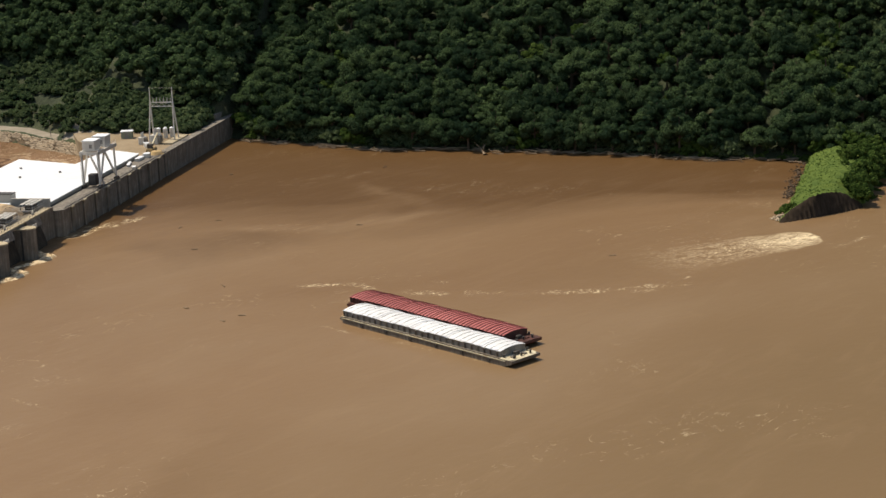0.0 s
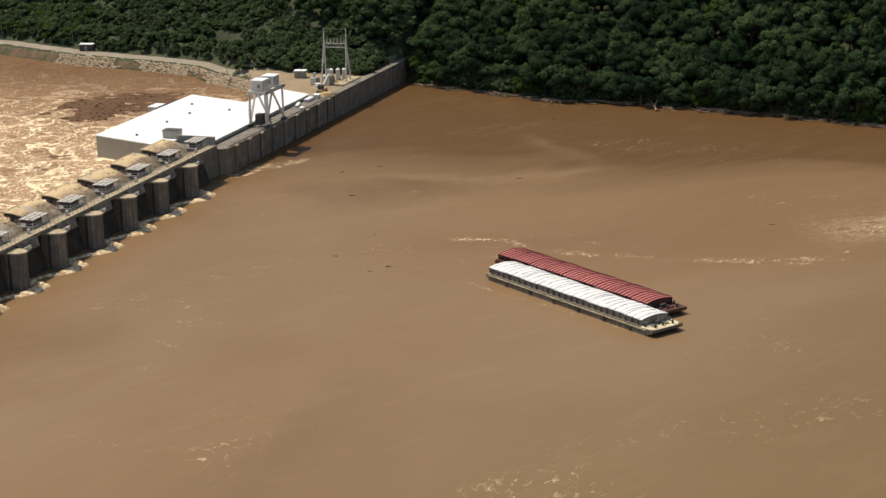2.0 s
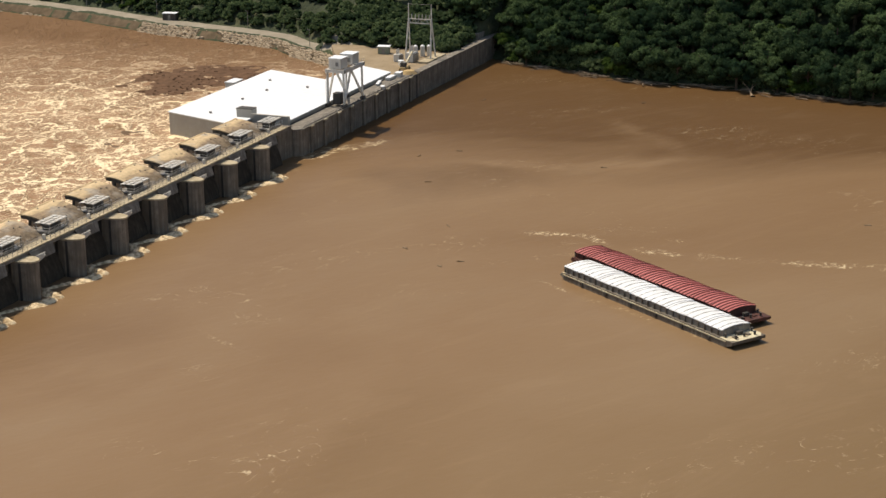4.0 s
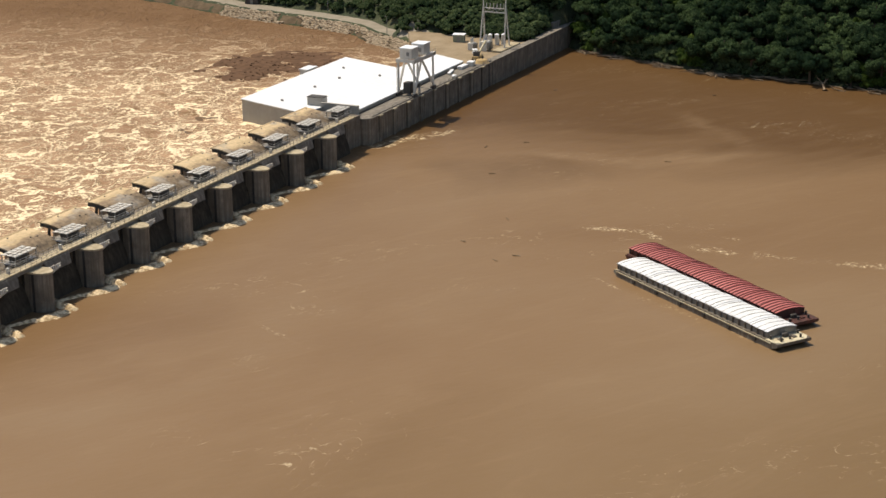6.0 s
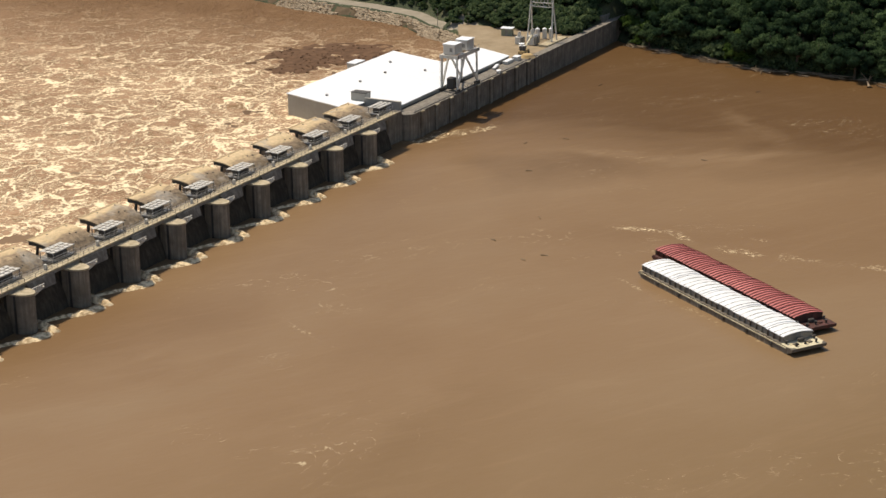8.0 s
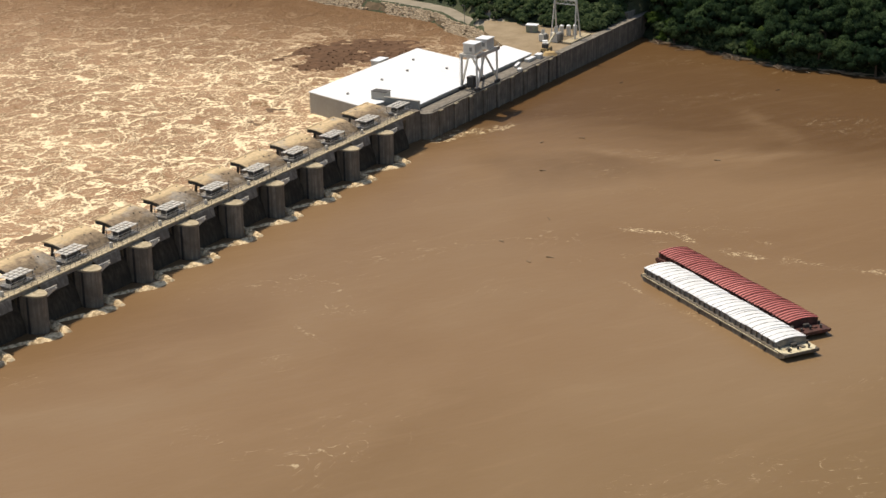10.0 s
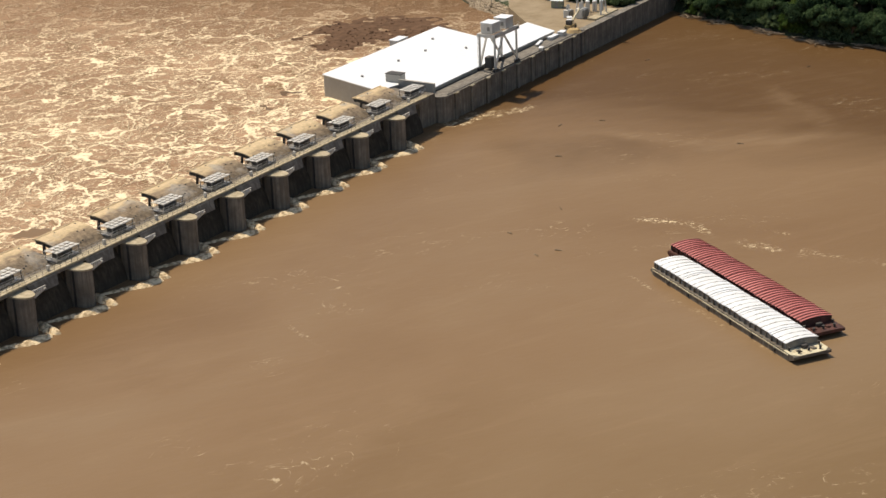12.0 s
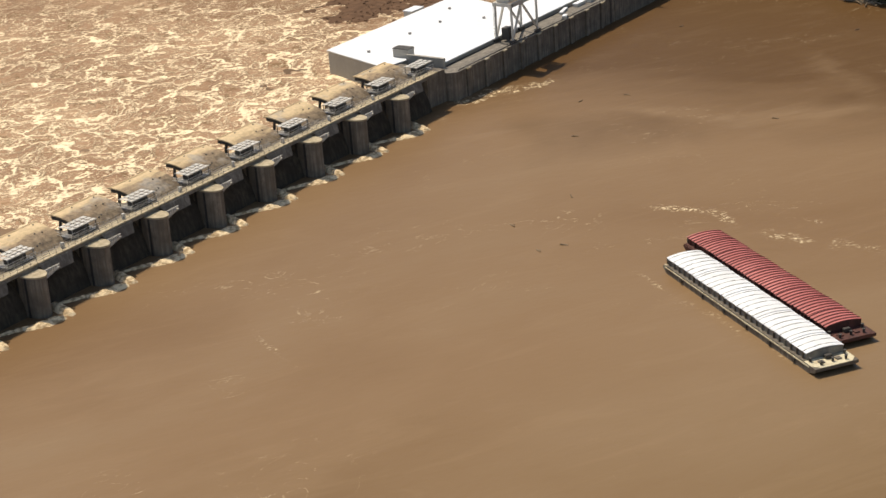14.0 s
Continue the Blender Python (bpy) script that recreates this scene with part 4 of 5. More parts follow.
part("pad", box(B(), 5, 21, -3.2, 0.4, 0, 0.7, 0.05), CONCRETE_PALE, e)
e = thing("stockpile", pose(109, 5.2, 6.1), "round sandy stockpile on the intake deck", "stockpile")
bm = B()
bmesh.ops.create_cone(bm, cap_ends=True, segments=18, radius1=2.6, radius2=1.7, depth=1.0, matrix=Matrix.Translation((0, 0, 0.5)))
part("heap", bm, TARP, e)
e = thing("deck_crane", pose(113, 8.4, 6.1), "small yellow-grey mobile crane parked on the deck", "mobile crane")
part("chassis", box(B(), -2.2, 2.2, -1.1, 1.1, 0.5, 1.4, 0.1), TARP, e)
for x in (-1.4, 1.4):
    for y in (-1.1, 1.1):
        part("wheel", tube(B(), (x, y - 0.2, 0.5), (x, y + 0.2, 0.5), 0.5, 12), STEEL_DARK, e)
part("cab", box(B(), -1.8, -0.2, -0.9, 0.9, 1.4, 2.9, 0.12), STEEL_DARK, e)
part("boom", beam(B(), (0.2, 0, 1.7), (5.2, -0.6, 5.4), 0.5, 0.5), DECK_CREAM, e)
for k, (x, y, lx, ly, h) in enumerate(((98.5, 7.2, 5.0, 1.6, 0.9), (103.5, 6.5, 3.0, 2.0, 1.3), (90.0, 7.6, 6.0, 0.9, 0.6), (84.0, 3.6, 2.4, 1.2, 0.8), (117.5, 10.8, 2.2, 2.2, 1.7), (122.0, 13.5, 2.0, 1.6, 1.4))):
    e = thing("equipment_crate", pose(x, y, 6.1 if x < 112 else 6.0, 0, 0, 7 * k), "pale steel equipment crate standing on the deck", "crate", "deck crates")
    part("body", box(B(), -lx / 2, lx / 2, -ly / 2, ly / 2, 0, h, 0.05), STEEL_WHITE, e)
    part("lid", box(B(), -lx / 2 - 0.05, lx / 2 + 0.05, -ly / 2 - 0.05, ly / 2 + 0.05, h, h + 0.08), ROOF_WHITE, e)

bm = B()
prism(bm, [(104, 9.7), (112.1, 9.7), (112.1, 5.3), (147, 5.3), (149, 16), (150, 34), (153, 46), (148, 51), (133, 43), (116, 27), (105, 14)], -1.0, 5.98)
tagged(part("pavement", bm, YARD), "bare tan dirt yard behind the intake wall", "yard", kind="structure")


# ---------------------------------------------------------------- barges
def barge(name, at, heading, cover_mat, hull_mat, deck_mat, label, ribs, sections, rib_mat, rib_w):
    e = thing(name, pose(at[0], at[1], POOL, 0, 0, heading), label, "barge", "drifting barges")
    L, W = 57.0, 8.8
    # hull: raked at both ends
    bm = B()
    prof = [(0.6, 1.55), (0.0, 1.0), (4.0, -1.5), (50.5, -1.5), (56.6, 0.7), (L, 1.0), (L, 1.55)]
    a = [bm.verts.new((x, 0, z)) for x, z in prof]
    b = [bm.verts.new((x, W, z)) for x, z in prof]
    bm.faces.new(a), bm.faces.new(b[::-1])
    for k in range(len(prof)):
        j = (k + 1) % len(prof)
        bm.faces.new((a[k], b[k], b[j], a[j]))
    part("hull", bm, hull_mat, e)
    part("deck", prism(B(), [(53.2, 0.04), (L - 1.2, 0.04), (L, 1.3), (L, W - 1.3), (L - 1.2, W - 0.04), (53.2, W - 0.04)], 1.55, 1.64), deck_mat, e, "worn painted bow deck")
    part("stern_deck", prism(B(), [(0.6, 0.04), (1.3, 0.04), (1.3, W - 0.04), (0.6, W - 0.04)], 1.55, 1.64), deck_mat, e)
    for y in (0.04, W - 0.9):
        part("side_deck", box(B(), 1.32, 53.18, y, y + 0.86, 1.55, 1.63), HULL_GREY if cover_mat == WHITE_COVER else hull_mat, e, "worn narrow side deck")
    for y in (-0.14, W + 0.02):
        part("rub_rail", box(B(), 1.2, 55.0, y, y + 0.12, 1.2, 1.42), deck_mat, e)
    c0, c1 = 0.9, 53.2
    bm = B()
    for y in (0.75, W - 0.95):
        box(bm, c0, c1, y, y + 0.2, 1.64, 3.0)
    for x in (c0, c1 - 0.2):
        box(bm, x, x + 0.2, 0.95, W - 0.95, 1.64, 3.0)
    part("coaming", bm, STEEL_GREY if cover_mat == WHITE_COVER else hull_mat, e, "steel cargo coaming")
    for k in range(26):
        x = c0 + 1 + k * 2.0
        for y in (0.45, W - 0.75):
            part("coaming_stay", box(B(), x, x + 0.14, y, y + 0.28, 1.64, 2.7), hull_mat, e)
    n = sections
    seg = (c1 - c0) / n
    for k in range(n):
        lift = 0.12 if k % 2 else 0.0
        bm = B()
        x0, x1 = c0 - 0.2 + k * seg, c0 - 0.2 + (k + 1) * seg + 0.15
        rows = []
        for x in (x0, x1):
            for dz in (0.0, -0.12):
                rows.append([bm.verts.new((x, 0.55 + (W - 1.1) * j / 12, 3.0 + lift + dz + 0.5 * math.sin(math.pi * j / 12) ** 0.8)) for j in range(13)])
        for j in range(12):
            bm.faces.new((rows[0][j], rows[2][j], rows[2][j + 1], rows[0][j + 1]))
            bm.faces.new((rows[1][j], rows[1][j + 1], rows[3][j + 1], rows[3][j]))
            bm.faces.new((rows[0][j], rows[0][j + 1], rows[1][j + 1], rows[1][j]))
            bm.faces.new((rows[2][j], rows[3][j], rows[3][j + 1], rows[2][j + 1]))
        cov = part("cover", bm, cover_mat, e)
        for r in range(ribs):
            x = x0 + seg * (r + 0.5) / ribs
            bm = B()
            for j in range(12):
                f = [(x, 0.55 + (W - 1.1) * q / 12, 3.03 + lift + 0.5 * math.sin(math.pi * q / 12) ** 0.8) for q in (j, j + 1)]
                beam(bm, f[0], f[1], rib_w, rib_w)
            part("rib", bm, rib_mat, cov)
    for x in (c0 - 0.25, c1 - 0.1):
        bm = B()
        top = [bm.verts.new((x, 0.65 + (W - 1.3) * j / 12, 2.95 + 0.46 * math.sin(math.pi * j / 12) ** 0.8)) for j in range(13)]
        bot = [bm.verts.new((x, 0.65 + (W - 1.3) * j / 12, 2.4)) for j in range(13)]
        for j in range(12):
            bm.faces.new((top[j], top[j + 1], bot[j + 1], bot[j]))
        part("end_panel", bm, STEEL_GREY if cover_mat == WHITE_COVER else RED_HULL, e)
    for x, y in ((53.9, 0.9), (53.9, W - 0.9), (55.9, 1.9), (55.9, W - 1.9), (0.85, 0.8), (0.85, W - 0.8), (55.6, W / 2)):
        bt = part("bitt", tube(B(), (x, y, 1.64), (x, y, 2.3), 0.24, 10), STEEL_DARK, e, "dark mooring bitt")
        part("bitt_cap", tube(B(), (x, y, 2.3), (x, y, 2.4), 0.32, 10), STEEL_DARK, bt)
    for x, y in ((54.6, 2.4), (54.6, W - 3.0)):
        part("deck_hatch", box(B(), x, x + 1.0, y - 0.5, y + 0.5, 1.64, 1.9, 0.04), hull_mat, e)
    part("winch", box(B(), 53.7, 54.5, 3.7, 5.1, 1.64, 2.4, 0.08), STEEL_DARK, e)
    for k in range(6):
        x = 8 + 8.4 * k
        part("tyre_fender", tube(B(), (x, -0.3, 0.7), (x, 0.0, 0.7), 0.45, 12), STEEL_DARK, e)
    return e


HEAD = -125.1
barge("hopper_barge", (-58.4, -101.4), HEAD, WHITE_COVER, HULL_GREY, DECK_CREAM, "covered hopper barge with white arched covers and a cream bow deck", 3, 9, SEAM_GREY, 0.10)
barge("hopper_barge", (-46.6, -100.0), HEAD, RED_COVER, RED_HULL, RED_HULL, "covered hopper barge with ribbed dark red arched covers", 5, 9, RIB_RED, 0.22)


# ---------------------------------------------------------------- banks
def strip(name, d0, d1, y0, y1, lift, material, label, category):
    """A band of ground that follows the water's edge, d0 to d1 inland."""
    ys = np.arange(y0, y1 + 0.1, 3.0)
    n = 6
    verts = []
    for y in ys:
        for k in range(n):
            d = d0 + (d1 - d0) * k / (n - 1)
            x = shore(y) + d
            verts.append((x, y, ground_height(x, y) + lift - (0.5 if k in (0, n - 1) else 0)))
    faces = [(j * n + i, j * n + i + 1, (j + 1) * n + i + 1, (j + 1) * n + i) for j in range(len(ys) - 1) for i in range(n - 1)]
    return tagged(new(name, raw_mesh(name, verts, faces, material, True)), label, category, kind="structure")


strip("road", 5.6, 16.5, 44, 420, 0.12, ROAD, "pale gravel service road along the river bank", "road")


def rock(rng, verts, faces, p, r):
    k = len(verts)
    bm = bmesh.new()
    bmesh.ops.create_icosphere(bm, subdivisions=1, radius=1.0)
    sx, sy, sz = r * rng.uniform(0.7, 1.3), r * rng.uniform(0.7, 1.3), r * rng.uniform(0.5, 0.9)
    for v in bm.verts:
        j = rng.uniform(0.75, 1.2)
        verts.append((p[0] + v.co.x * sx * j, p[1] + v.co.y * sy * j, p[2] + v.co.z * sz * j))
    for f in bm.faces:
        faces.append([k + v.index for v in f.verts])
    bm.free()


def rock_field(name, spots, material, label, category, seed):
    rng = random.Random(seed)
    verts, faces = [], []
    for x, y, z, r in spots:
        rock(rng, verts, faces, (x, y, z), r)
    return tagged(new(name, raw_mesh(name, verts, faces, material)), label, category, kind="stuff")


rng = random.Random(31)
rows_of_stone = []
while len(rows_of_stone) < 3000:
    y = 44 + 230 * rng.random() ** 1.25
    d = rng.uniform(-0.7, 4.9)
    # stone lies in heaps, with weedy earth between them
    if noise.noise(Vector((d * 0.15, y * 0.06, 5.0))) + 0.25 * noise.noise(Vector((d * 0.5, y * 0.3, 5.0))) < (-0.22 if y < 140 else 0.10):
        continue
    x = shore(y) + d
    rows_of_stone.append((x, y, ground_height(x, y) + 0.15, rng.uniform(0.25, 0.85)))
rock_field("riprap", rows_of_stone, RIPRAP, "loose pale stone riprap along the water's edge", "riprap", 4)
strip("bank_gravel", 0.2, 5.6, 46, 420, 0.1, BANK_SOIL, "brown weedy earth bank below the road", "bank")


def bar_height(x, y):
    u, v = (x - 103) / 29, (y - 80) / 25
    r = u * u + v * v + 0.35 * u * v
    n = 0.8 * noise.noise(Vector((x * 0.06, y * 0.06, 2.0))) + 0.5 * noise.noise(Vector((x * 0.22, y * 0.22, 2.0)))
    return 0.15 + 0.8 * (1 - r) + 0.8 * n


bar = sheet("rubble_bar", 70, 156, 48, 116, 1.0, bar_height, RUBBLE, "low dark rubble bar awash in the tailwater", "rubble bar")
stones = []
for k in range(700):
    x, y = rng.uniform(74, 150), rng.uniform(54, 110)
    z = bar_height(x, y)
    if z > 0.5:
        stones.append((x, y, z, rng.uniform(0.2, 0.6)))
rock_field("rubble_stones", stones, RUBBLE, "dark wet broken stones on the bar", "rubble", 6)


# grassy point that runs out from the wooded shore
def point_side(x, y):
    return (x - 57) * 0.75 + (y + 213.6) * 0.66


def point_height(x, y):
    x, y = x - 8.0, y + 1.6
    centre = -212 - (x - 50) * 0.15
    v = (y - centre) / (11.6 + max(0, x - 46) * 0.065 if y > centre else 9.0)
    top = 5.8 * max(0.0, 1 - abs(v) ** 2.2) - (4.0 if abs(v) >= 1 else 0)
    top += 0.5 * noise.noise(Vector((x * 0.15, y * 0.15, 4.0))) + 0.02 * max(0, x - 50)
    k = max(0.0, min(1.0, (point_side(x + 8.0, y - 1.6) + 0.4) / 1.5))
    return POOL + top * k - 1.2 * (1 - k)


def green_point():
    xs, ys = np.arange(40, 162, 1.25), np.arange(-246, -186, 1.25)
    n = len(xs)
    verts = [(x, y, point_height(x, y)) for y in ys for x in xs]
    grass, earth = [], []
    for j in range(len(ys) - 1):
        for i in range(n - 1):
            f = (j * n + i, j * n + i + 1, (j + 1) * n + i + 1, (j + 1) * n + i)
            (earth if point_side(xs[i] + 0.6, ys[j] + 0.6) < 1.9 else grass).append(f)
    e = tagged(new("grassy_point"), "grass-covered earth point with a dark cut end", "embankment", kind="structure")
    for name, fs, m in (("grass_cover", grass, GRASS), ("cut_bank", earth, EARTH)):
        used = sorted({i for f in fs for i in f})
        idx = {v: k for k, v in enumerate(used)}
        ob = new(name, raw_mesh(name, [verts[i] for i in used], [tuple(idx[i] for i in f) for f in fs], m, True))
        ob.parent = e
    return e


green_point()
stones = []
for k in range(110):
    a, r = rng.uniform(0, 6.28), rng.uniform(0, 1) ** 0.5
    x, y = 52.0 + 3.0 * r * math.cos(a), -201.4 + 3.0 * r * math.sin(a)
    stones.append((x, y, POOL + 0.1 + 1.0 * (1 - r), rng.uniform(0.25, 0.65)))
rock_field("point_stones", stones, RIPRAP, "pale stones heaped at the tip of the point", "stones", 9)
stones = []
for k in range(330):
    x = rng.uniform(78, 138)
    y = -203.2 - (x - 84) * 0.10 + rng.gauss(0, 1.0 + (x - 78) * 0.02)
    stones.append((x, y, POOL + max(0.0, 0.7 - 0.3 * abs(y + 204)) + rng.uniform(-0.2, 0.3), rng.uniform(0.15, 0.5)))
rock_field("shore_gravel", stones, BARK, "grey-brown broken stone along the edge of the point", "stones", 14)


def point_grass():
    """Rough grass standing over the point."""
    rng = np.random.default_rng(19)
    quads = []
    for k in range(2200):
        x, y = rng.uniform(50, 140), rng.uniform(-226, -198)
        z = point_height(x, y)
        if z < POOL + 0.7 or point_side(x, y) < 1.9:
            continue
        a, w, h = rng.uniform(0, 6.28), rng.uniform(0.15, 0.4), rng.uniform(0.1, 0.35)
        dx, dy, lx, ly = math.cos(a) * w, math.sin(a) * w, rng.normal(0, 0.35), rng.normal(0, 0.35)
        quads += [(x - dx, y - dy, z - 0.05), (x + dx, y + dy, z - 0.05), (x + dx * 0.5 + lx, y + dy * 0.5 + ly, z + h), (x - dx * 0.6 + lx, y - dy * 0.6 + ly, z + h * 0.9)]
    me = raw_mesh("tall_grass", quads, [(k, k + 1, k + 2, k + 3) for k in range(0, len(quads), 4)], LEAF_BRIGHT)
    return tagged(new("tall_grass", me), "rough bright green grass on the point", "grass", kind="stuff")


point_grass()


# driftwood along the reservoir shore
def drift_line():
    rng = random.Random(12)
    bm = B()
    for k in range(900):
        y = rng.uniform(-205, -4)
        if noise.noise(Vector((0.0, y * 0.09, 6.0))) < 0.08 and k % 5:
            continue
        x = shore(y) - rng.uniform(-0.6, 2.4) - (4 * rng.random() ** 4)
        a = math.atan2(1.0, -0.25) + rng.gauss(0, 0.5)
        L, r = rng.uniform(0.8, 5.0), rng.uniform(0.08, 0.26)
        z = POOL + 0.12 + rng.uniform(0, 0.5)
        dx, dy = math.cos(a) * L / 2, math.sin(a) * L / 2
        tube(bm, (x - dx, y - dy, z), (x + dx, y + dy, z + rng.uniform(-0.1, 0.4)), r, 5, r * 0.6)
    return tagged(part("drift_line", bm, DRIFT), "tangled bleached driftwood along the waterline", "driftwood", kind="stuff")


drift_line()


def snag(x, y, s, turn):
    e = thing("driftwood_snag", pose(x + 9, y, POOL, 0, 0, turn) @ Matrix.Scale(s, 4), "stranded dead tree with bare forked limbs in the shallows", "snag", "snags")
    part("stem", tube(B(), (-2.5, 0, -0.2), (2.2, 0.3, 0.9), 0.34, 8, 0.2), DRIFT, e)
    for a, b, r in (((1.6, 0.2, 0.8), (3.6, 1.8, 2.4), 0.14), ((1.8, 0.2, 0.8), (3.4, -1.6, 1.9), 0.13), ((0.4, 0, 0.5), (0.9, -0.4, 2.4), 0.1)):
        part("limb", tube(B(), a, b, r, 6, r * 0.4), DRIFT, e)
    part("root_plate", tube(B(), (-2.7, 0, -0.3), (-2.4, 0, -0.1), 0.9, 9, 0.6), BARK, e)
    return e


for x, y, sc, t in ((141, -98, 1.3, 20), (137, -122, 0.7, 150), (145, -60, 0.7, 80), (131, -158, 0.7, 200), (139, -103, 0.8, 95)):
    snag(x, y, sc, t)
# floating bits
for k in range(11):
    x, y = rng.uniform(-60, 130), rng.uniform(-190, -15)
    if -110 < x < -30 and -170 < y < -90:
        continue
    e = thing("floating_log", pose(x, y, POOL + 0.05, 0, 0, rng.uniform(0, 360)), "short dark log floating on the river", "log", "floating logs")
    part("stem", tube(B(), (-0.9, 0, 0), (0.9, 0, 0.08), 0.17, 6, 0.12), DRIFT, e)
    part("limb_stub", tube(B(), (0.2, 0, 0.1), (0.5, 0.4, 0.4), 0.07, 5, 0.03), DRIFT, e)


def light_pole(y, d):
    x = shore(y) + d
    e = thing("roadside_pole", pose(x, y, ground_height(x, y)), "thin grey lamp pole beside the gravel road", "pole", "roadside poles")
    part("shaft", tube(B(), (0, 0, 0), (0, 0, 6.5), 0.12, 6, 0.08), STEEL_GREY, e)
    part("lamp_arm", tube(B(), (0, 0, 6.4), (-1.1, 0, 6.7), 0.06, 5), STEEL_GREY, e)
    part("lamp_head", box(B(), -1.6, -0.9, -0.15, 0.15, 6.6, 6.8), STEEL_GREY, e)


for y, d in ((62, 7.0), (102, 15.8), (148, 15.8), (188, 15.8)):
    light_pole(y, d)


# ---------------------------------------------------------------- trees
def leaf_cloud(rng, lobes, per, size, core):
    """Vertices and quads of leaf clumps scattered over lobes (centre, radius); core: low inner solids."""
    verts, quads = [], []
    for c, r in lobes:
        d = rng.normal(size=(per, 3))
        d /= np.linalg.norm(d, axis=1)[:, None]
        d[:, 2] = np.abs(d[:, 2]) * 0.9 + d[:, 2] * 0.1
        p = np.array(c) + d * (r * rng.uniform(0.72, 1.08, (per, 1)))
        nrm = d + rng.normal(scale=0.32, size=(per, 3))
        nrm /= np.linalg.norm(nrm, axis=1)[:, None]
        t = np.cross(nrm, rng.normal(size=(per, 3)))
        t /= np.linalg.norm(t, axis=1)[:, None]
        b = np.cross(nrm, t)
        s = size * rng.uniform(0.6, 1.25, (per, 1))
        k = len(verts) * 0 + sum(len(v) for v in verts)
        q = np.stack([p - t * s - b * s * 0.6, p + t * s - b * s * 0.8, p + t * s * 0.8 + b * s, p - t * s * 0.7 + b * s * 0.7], 1).reshape(-1, 3)
        verts.append(q)
        quads.append(k + np.arange(per * 4).reshape(-1, 4))
    return np.concatenate(verts), np.concatenate(quads)


_bm = bmesh.new()
bmesh.ops.create_icosphere(_bm, subdivisions=1, radius=1.0)
_bm.verts.ensure_lookup_table()
ICO_V = np.array([v.co[:] for v in _bm.verts])
ICO_F = np.array([[v.index for v in f.verts] for f in _bm.faces])
_bm.free()


def crown_lobes(rng, r, h, n):
    lobes = []
    for k in range(n):
        a, u = rng.uniform(0, 2 * math.pi), rng.uniform(0, 1)
        rr = r * math.sqrt(u) * 0.78
        z = h * (0.34 + 0.50 * (1 - (rr / r) ** 2) * rng.uniform(0.55, 1.1) - 0.20 * rng.uniform(0, 1))
        lobes.append(((rr * math.cos(a), rr * math.sin(a), z), r * rng.uniform(0.22, 0.42)))
    return lobes


def tree_meshes(seed, r, h, leaf, size=0.24, per=120, n=19):
    rng = np.random.default_rng(seed)
    lobes = crown_lobes(rng, r, h, n)
    v, q = leaf_cloud(rng, lobes, per, size, True)
    # inner solids, coloured dark to paint the shade between the leaf clumps
    cv, cf, k = [], [], 0
    for c, rad in lobes:
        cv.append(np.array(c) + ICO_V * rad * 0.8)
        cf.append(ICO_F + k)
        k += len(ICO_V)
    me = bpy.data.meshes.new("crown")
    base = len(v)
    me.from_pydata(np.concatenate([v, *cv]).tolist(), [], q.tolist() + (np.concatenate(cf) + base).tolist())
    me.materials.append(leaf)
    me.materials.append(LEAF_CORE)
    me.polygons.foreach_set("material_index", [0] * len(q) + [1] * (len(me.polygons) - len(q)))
    bm = B()
    tube(bm, (0, 0, -1.0), (0.1, 0.05, h * 0.35), r * 0.085, 7, r * 0.06)
    tube(bm, (0.1, 0.05, h * 0.35), (0, 0, h * 0.7), r * 0.06, 7, r * 0.025)
    for c, rad in lobes[:6]:
        tube(bm, (0.05, 0.02, h * 0.32), c, r * 0.035, 5, r * 0.012)
    tm = bpy.data.meshes.new("trunk")
    bm.to_mesh(tm)
    bm.free()
    tm.materials.append(BARK)
    return me, tm, lobes


TREES = [tree_meshes(10 + k, 5.0 + 0.45 * (k % 4), 11.5 + 1.0 * (k % 5), LEAF) for k in range(7)]
BRIGHT = [tree_meshes(40 + k, 3.6 + 0.4 * k, 8.0 + 0.8 * k, LEAF_BRIGHT) for k in range(2)]


def plant(kind, meshes, x, y, z, s, turn, label, category, group):
    e = thing(kind, pose(x, y, z, 0, 0, turn) @ Matrix.Scale(s, 4), label, category, group)
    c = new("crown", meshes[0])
    c.parent = e
    t = new("trunk", meshes[1])
    t.parent = e
    return e


def scatter():
    rng = random.Random(21)
    spots = []
    y = -330.0
    while y < 300:
        d = 1.6
        while d < 215:
            yy, dd = y + rng.uniform(-3, 3), d + rng.uniform(-2.6, 2.6)
            x = shore(yy) + dd
            ok = yy < 2 or (yy > 2 and x - (150 if yy < 58 else shore(yy) + 24) > (22 + yy * 0.35 if yy < 58 else 40))
            if -232 < yy < -196 and x < 132:
                ok = False
            if ok and -1.5 < yy < 9 and x < 200:
                ok = False
            if ok:
                spots.append((dd, x, yy))
            d += 7.0
        y += 7.4
    return spots


spots = scatter()
near = sorted([s for s in spots if s[2] < 4 and s[2] > -235], key=lambda s: s[0])[:300]
chosen = {(s[1], s[2]) for s in near}
rng = random.Random(8)
for d, x, y in near:
    bright = rng.random() < 0.08
    plant("riverside_tree", (rng.choice(BRIGHT) if bright else rng.choice(TREES)), x, y, ground_height(x, y) - 0.6, rng.uniform(0.82, 1.25), rng.uniform(0, 360),
          "light green broadleaf tree on the river bank" if bright else "dark green broadleaf tree on the wooded slope", "tree", "hillside trees")


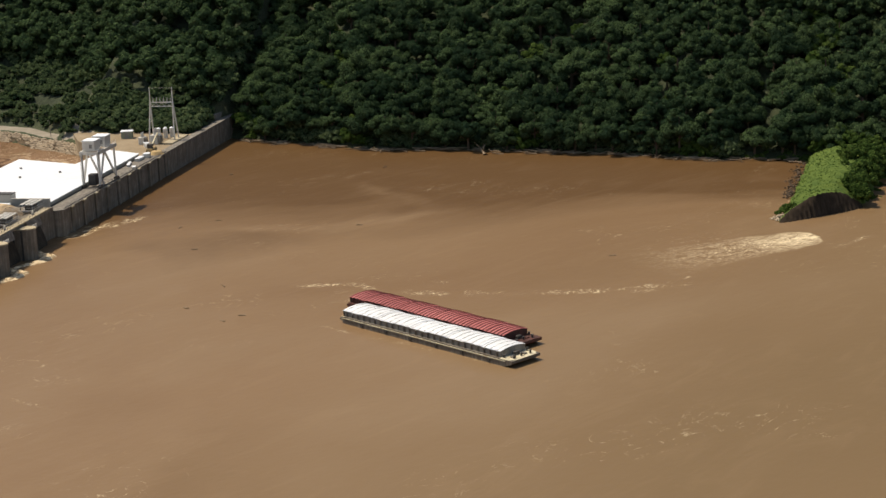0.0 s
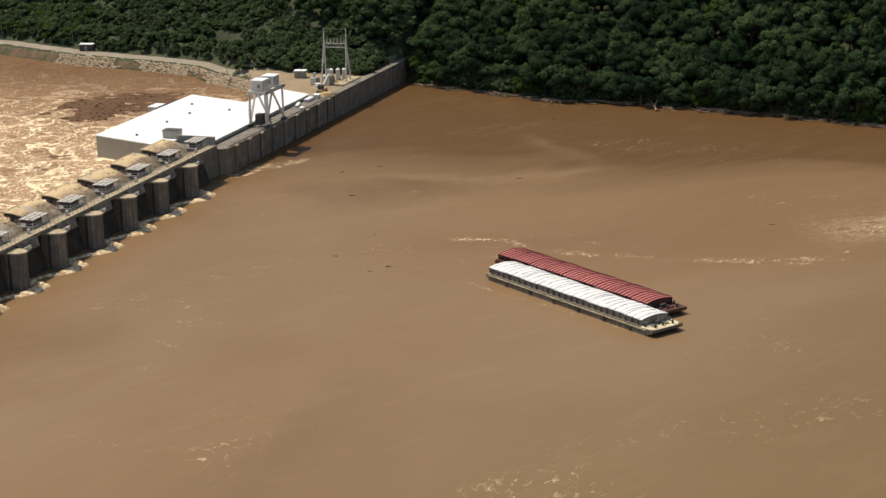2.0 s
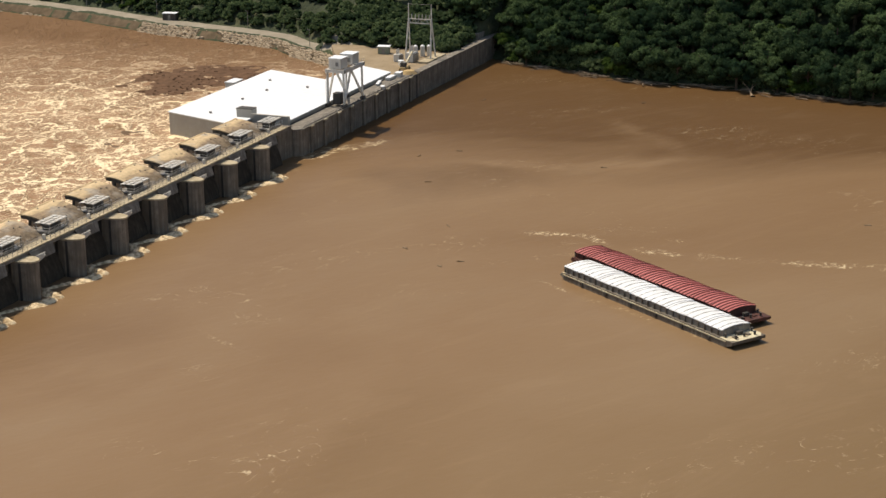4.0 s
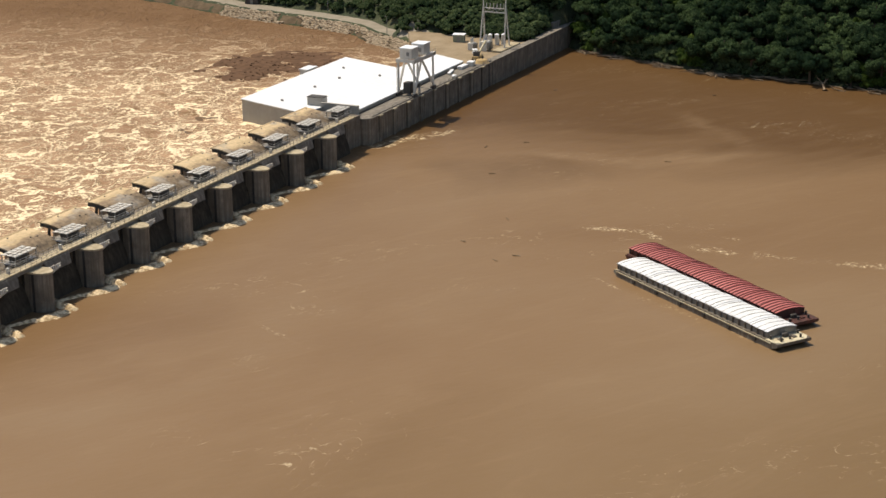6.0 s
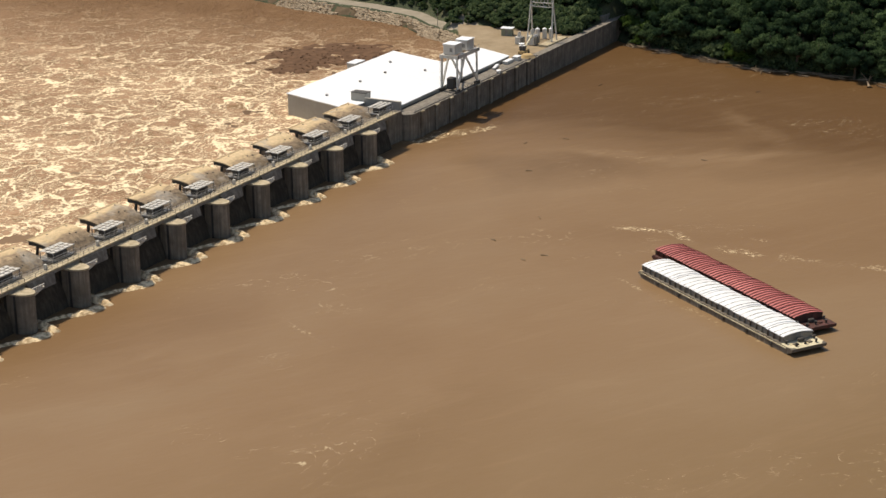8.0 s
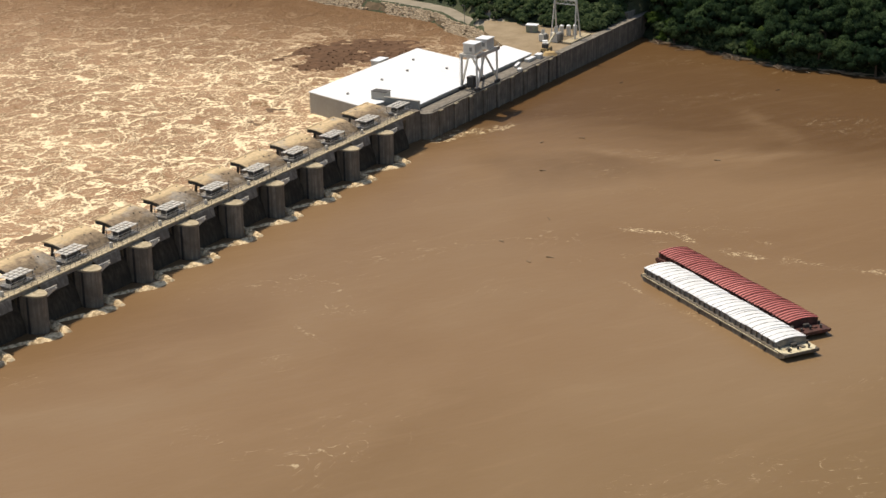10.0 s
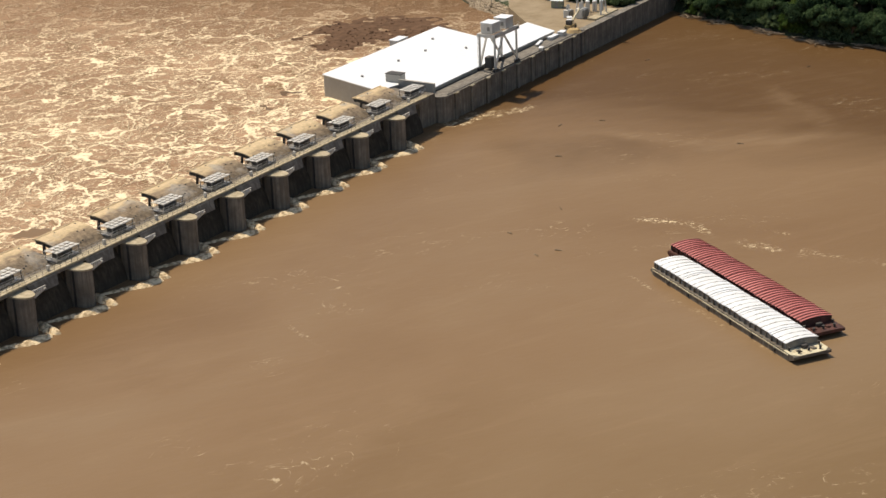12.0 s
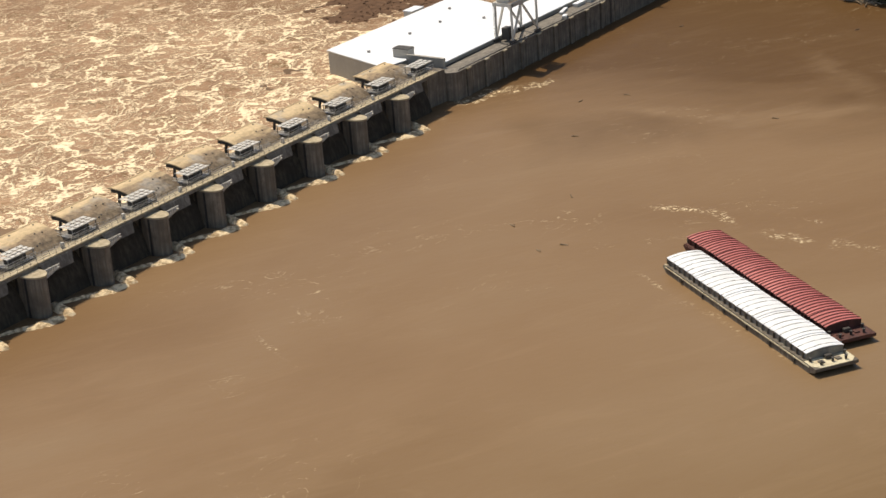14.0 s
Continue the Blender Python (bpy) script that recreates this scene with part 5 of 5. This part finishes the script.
def far_woods():
    rng = np.random.default_rng(77)
    vs, qs, cores, cfs, nv, nc = [], [], [], [], 0, 0
    protos = []
    for k in range(8):
        lobes = crown_lobes(rng, 5.2 + 0.4 * (k % 3), 12.0 + 0.9 * (k % 4), 15)
        v, q = leaf_cloud(rng, lobes, 56, 0.38, True)
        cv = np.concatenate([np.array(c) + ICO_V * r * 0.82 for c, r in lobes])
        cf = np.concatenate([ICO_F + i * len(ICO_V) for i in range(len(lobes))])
        protos.append((v, q, cv, cf))
    for d, x, y in spots:
        if (x, y) in chosen:
            continue
        v, q, cv, cf = protos[rng.integers(8)]
        a, s = rng.uniform(0, 6.28), rng.uniform(0.85, 1.28)
        R = np.array([[math.cos(a), -math.sin(a), 0], [math.sin(a), math.cos(a), 0], [0, 0, 1]]) * s
        off = np.array([x, y, ground_height(x, y) - 0.6])
        vs.append(v @ R.T + off)
        qs.append(q + nv)
        nv += len(v)
        cores.append(cv @ R.T + off)
        cfs.append(cf + nc)
        nc += len(cv)
    e = tagged(new("far_woods"), "dense dark green broadleaf forest covering the slope", "forest", kind="stuff")
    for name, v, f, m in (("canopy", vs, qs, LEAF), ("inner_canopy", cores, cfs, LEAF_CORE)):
        v, f = np.concatenate(v), np.concatenate(f)
        me = bpy.data.meshes.new(name)
        me.vertices.add(len(v))
        me.vertices.foreach_set("co", v.ravel())
        k = f.shape[1]
        me.loops.add(f.size)
        me.loops.foreach_set("vertex_index", f.ravel())
        me.polygons.add(len(f))
        me.polygons.foreach_set("loop_start", np.arange(0, f.size, k))
        me.update(calc_edges=True)
        me.materials.append(m)
        ob = new(name, me)
        ob.parent = e
        tagged(ob, kind="stuff")
    return e


far_woods()


# ---------------------------------------------------------------- brush
def brush_field():
    """Low scrub over the terraces, behind the yard and along the water."""
    rng = np.random.default_rng(5)
    spots = []
    for k in range(3600):
        y = rng.uniform(6, 300)
        x = (150 if y < 58 else shore(y) + 17) + rng.uniform(-2 if y < 40 else 1.0, 70)
        if noise.noise(Vector((x * 0.045, y * 0.028, 8.0))) > 0.17 and x - (150 if y < 58 else shore(y) + 17) > 9:
            continue
        spots.append((x, y, rng.uniform(0.6, 1.35)))
    for k in range(420):
        y = rng.uniform(-235, -3)
        spots.append((shore(y) + rng.uniform(0.3, 4.0), y, rng.uniform(0.45, 1.1)))
    for k in range(60):
        y = rng.uniform(-12, 3)
        spots.append((rng.uniform(182, 206), y, rng.uniform(0.6, 1.2)))
    for k in range(150):
        x = rng.uniform(66, 150)
        spots.append((x, -214 - (x - 58) * 0.15 - rng.uniform(3.5, 10), rng.uniform(0.6, 1.5)))
    for k in range(40):
        x = rng.uniform(105, 150)
        spots.append((x, rng.uniform(-230, -218), rng.uniform(0.6, 1.3)))
    for k in range(14):
        x = rng.uniform(95, 135)
        spots.append((x, -213.6 - (x - 58) * 0.15 + rng.uniform(-6, 2), rng.uniform(0.4, 0.8)))
    for k in range(170):
        spots.append((rng.uniform(153, 206), rng.uniform(7, 32), rng.uniform(0.9, 1.7)))
    for k in range(120):
        spots.append((rng.uniform(184, 232), rng.uniform(-10, 8), rng.uniform(1.0, 2.0)))
    for k in range(190):
        spots.append((rng.uniform(153, 205), rng.uniform(-268, -200), rng.uniform(1.0, 2.2)))
    for k in range(330):
        y = rng.uniform(-235, -3)
        spots.append((shore(y) + rng.uniform(0.8, 7.0), y, rng.uniform(0.8, 1.6)))
    for x, y, sc in ((56, -201.6, 1.0), (58.5, -202.4, 0.8), (55.5, -204.2, 0.7)):
        spots.append((x, y, sc))
    protos = []
    for k in range(7):
        lobes = crown_lobes(rng, 2.2, 3.8, 9)
        v, q = leaf_cloud(rng, lobes, 34, 0.30, True)
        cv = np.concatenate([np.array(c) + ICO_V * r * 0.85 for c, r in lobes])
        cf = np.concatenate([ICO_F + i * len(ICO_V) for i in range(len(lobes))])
        protos.append((v, q, cv, cf))
    out = {True: [[], [], 0, [], [], 0], False: [[], [], 0, [], [], 0]}
    for x, y, s in spots:
        if (112 < x < 147 and 5 < y < 16):
            continue
        v, q, cv, cf = protos[rng.integers(7)]
        bright = (y < -186 and x < 152) or (y < 0 and noise.noise(Vector((y * 0.05, 1.0, 1.0))) > 0.12) or (y > 150 and rng.random() < 0.3)
        o = out[bool(bright)]
        a = rng.uniform(0, 6.28)
        R = np.array([[math.cos(a), -math.sin(a), 0], [math.sin(a), math.cos(a), 0], [0, 0, 1]]) * s
        z = point_height(x, y) if (y < -186 and x < 152) else ground_height(x, y)
        off = np.array([x, y, z - 0.5])
        o[0].append(v @ R.T + off)
        o[1].append(q + o[2])
        o[2] += len(v)
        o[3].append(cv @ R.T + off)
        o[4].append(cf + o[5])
        o[5] += len(cv)
    for bright, (vs, qs, _, cs, cfs, _) in out.items():
        e = tagged(new("brush"), "light green scrub on the point and shore" if bright else "dark green scrub covering the terraces", "scrub", kind="stuff")
        # terrace scrub: inner solids in the darker LEAF green, painting shade within the bushes
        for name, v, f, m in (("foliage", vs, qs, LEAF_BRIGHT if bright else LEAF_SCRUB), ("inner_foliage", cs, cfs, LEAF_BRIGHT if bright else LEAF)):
            v, f = np.concatenate(v), np.concatenate(f)
            me = bpy.data.meshes.new(name)
            me.vertices.add(len(v))
            me.vertices.foreach_set("co", v.ravel())
            k = f.shape[1]
            me.loops.add(f.size)
            me.loops.foreach_set("vertex_index", f.ravel())
            me.polygons.add(len(f))
            me.polygons.foreach_set("loop_start", np.arange(0, f.size, k))
            me.update(calc_edges=True)
            me.materials.append(m)
            ob = new(name, me)
            ob.parent = e
            tagged(ob, kind="stuff")


brush_field()
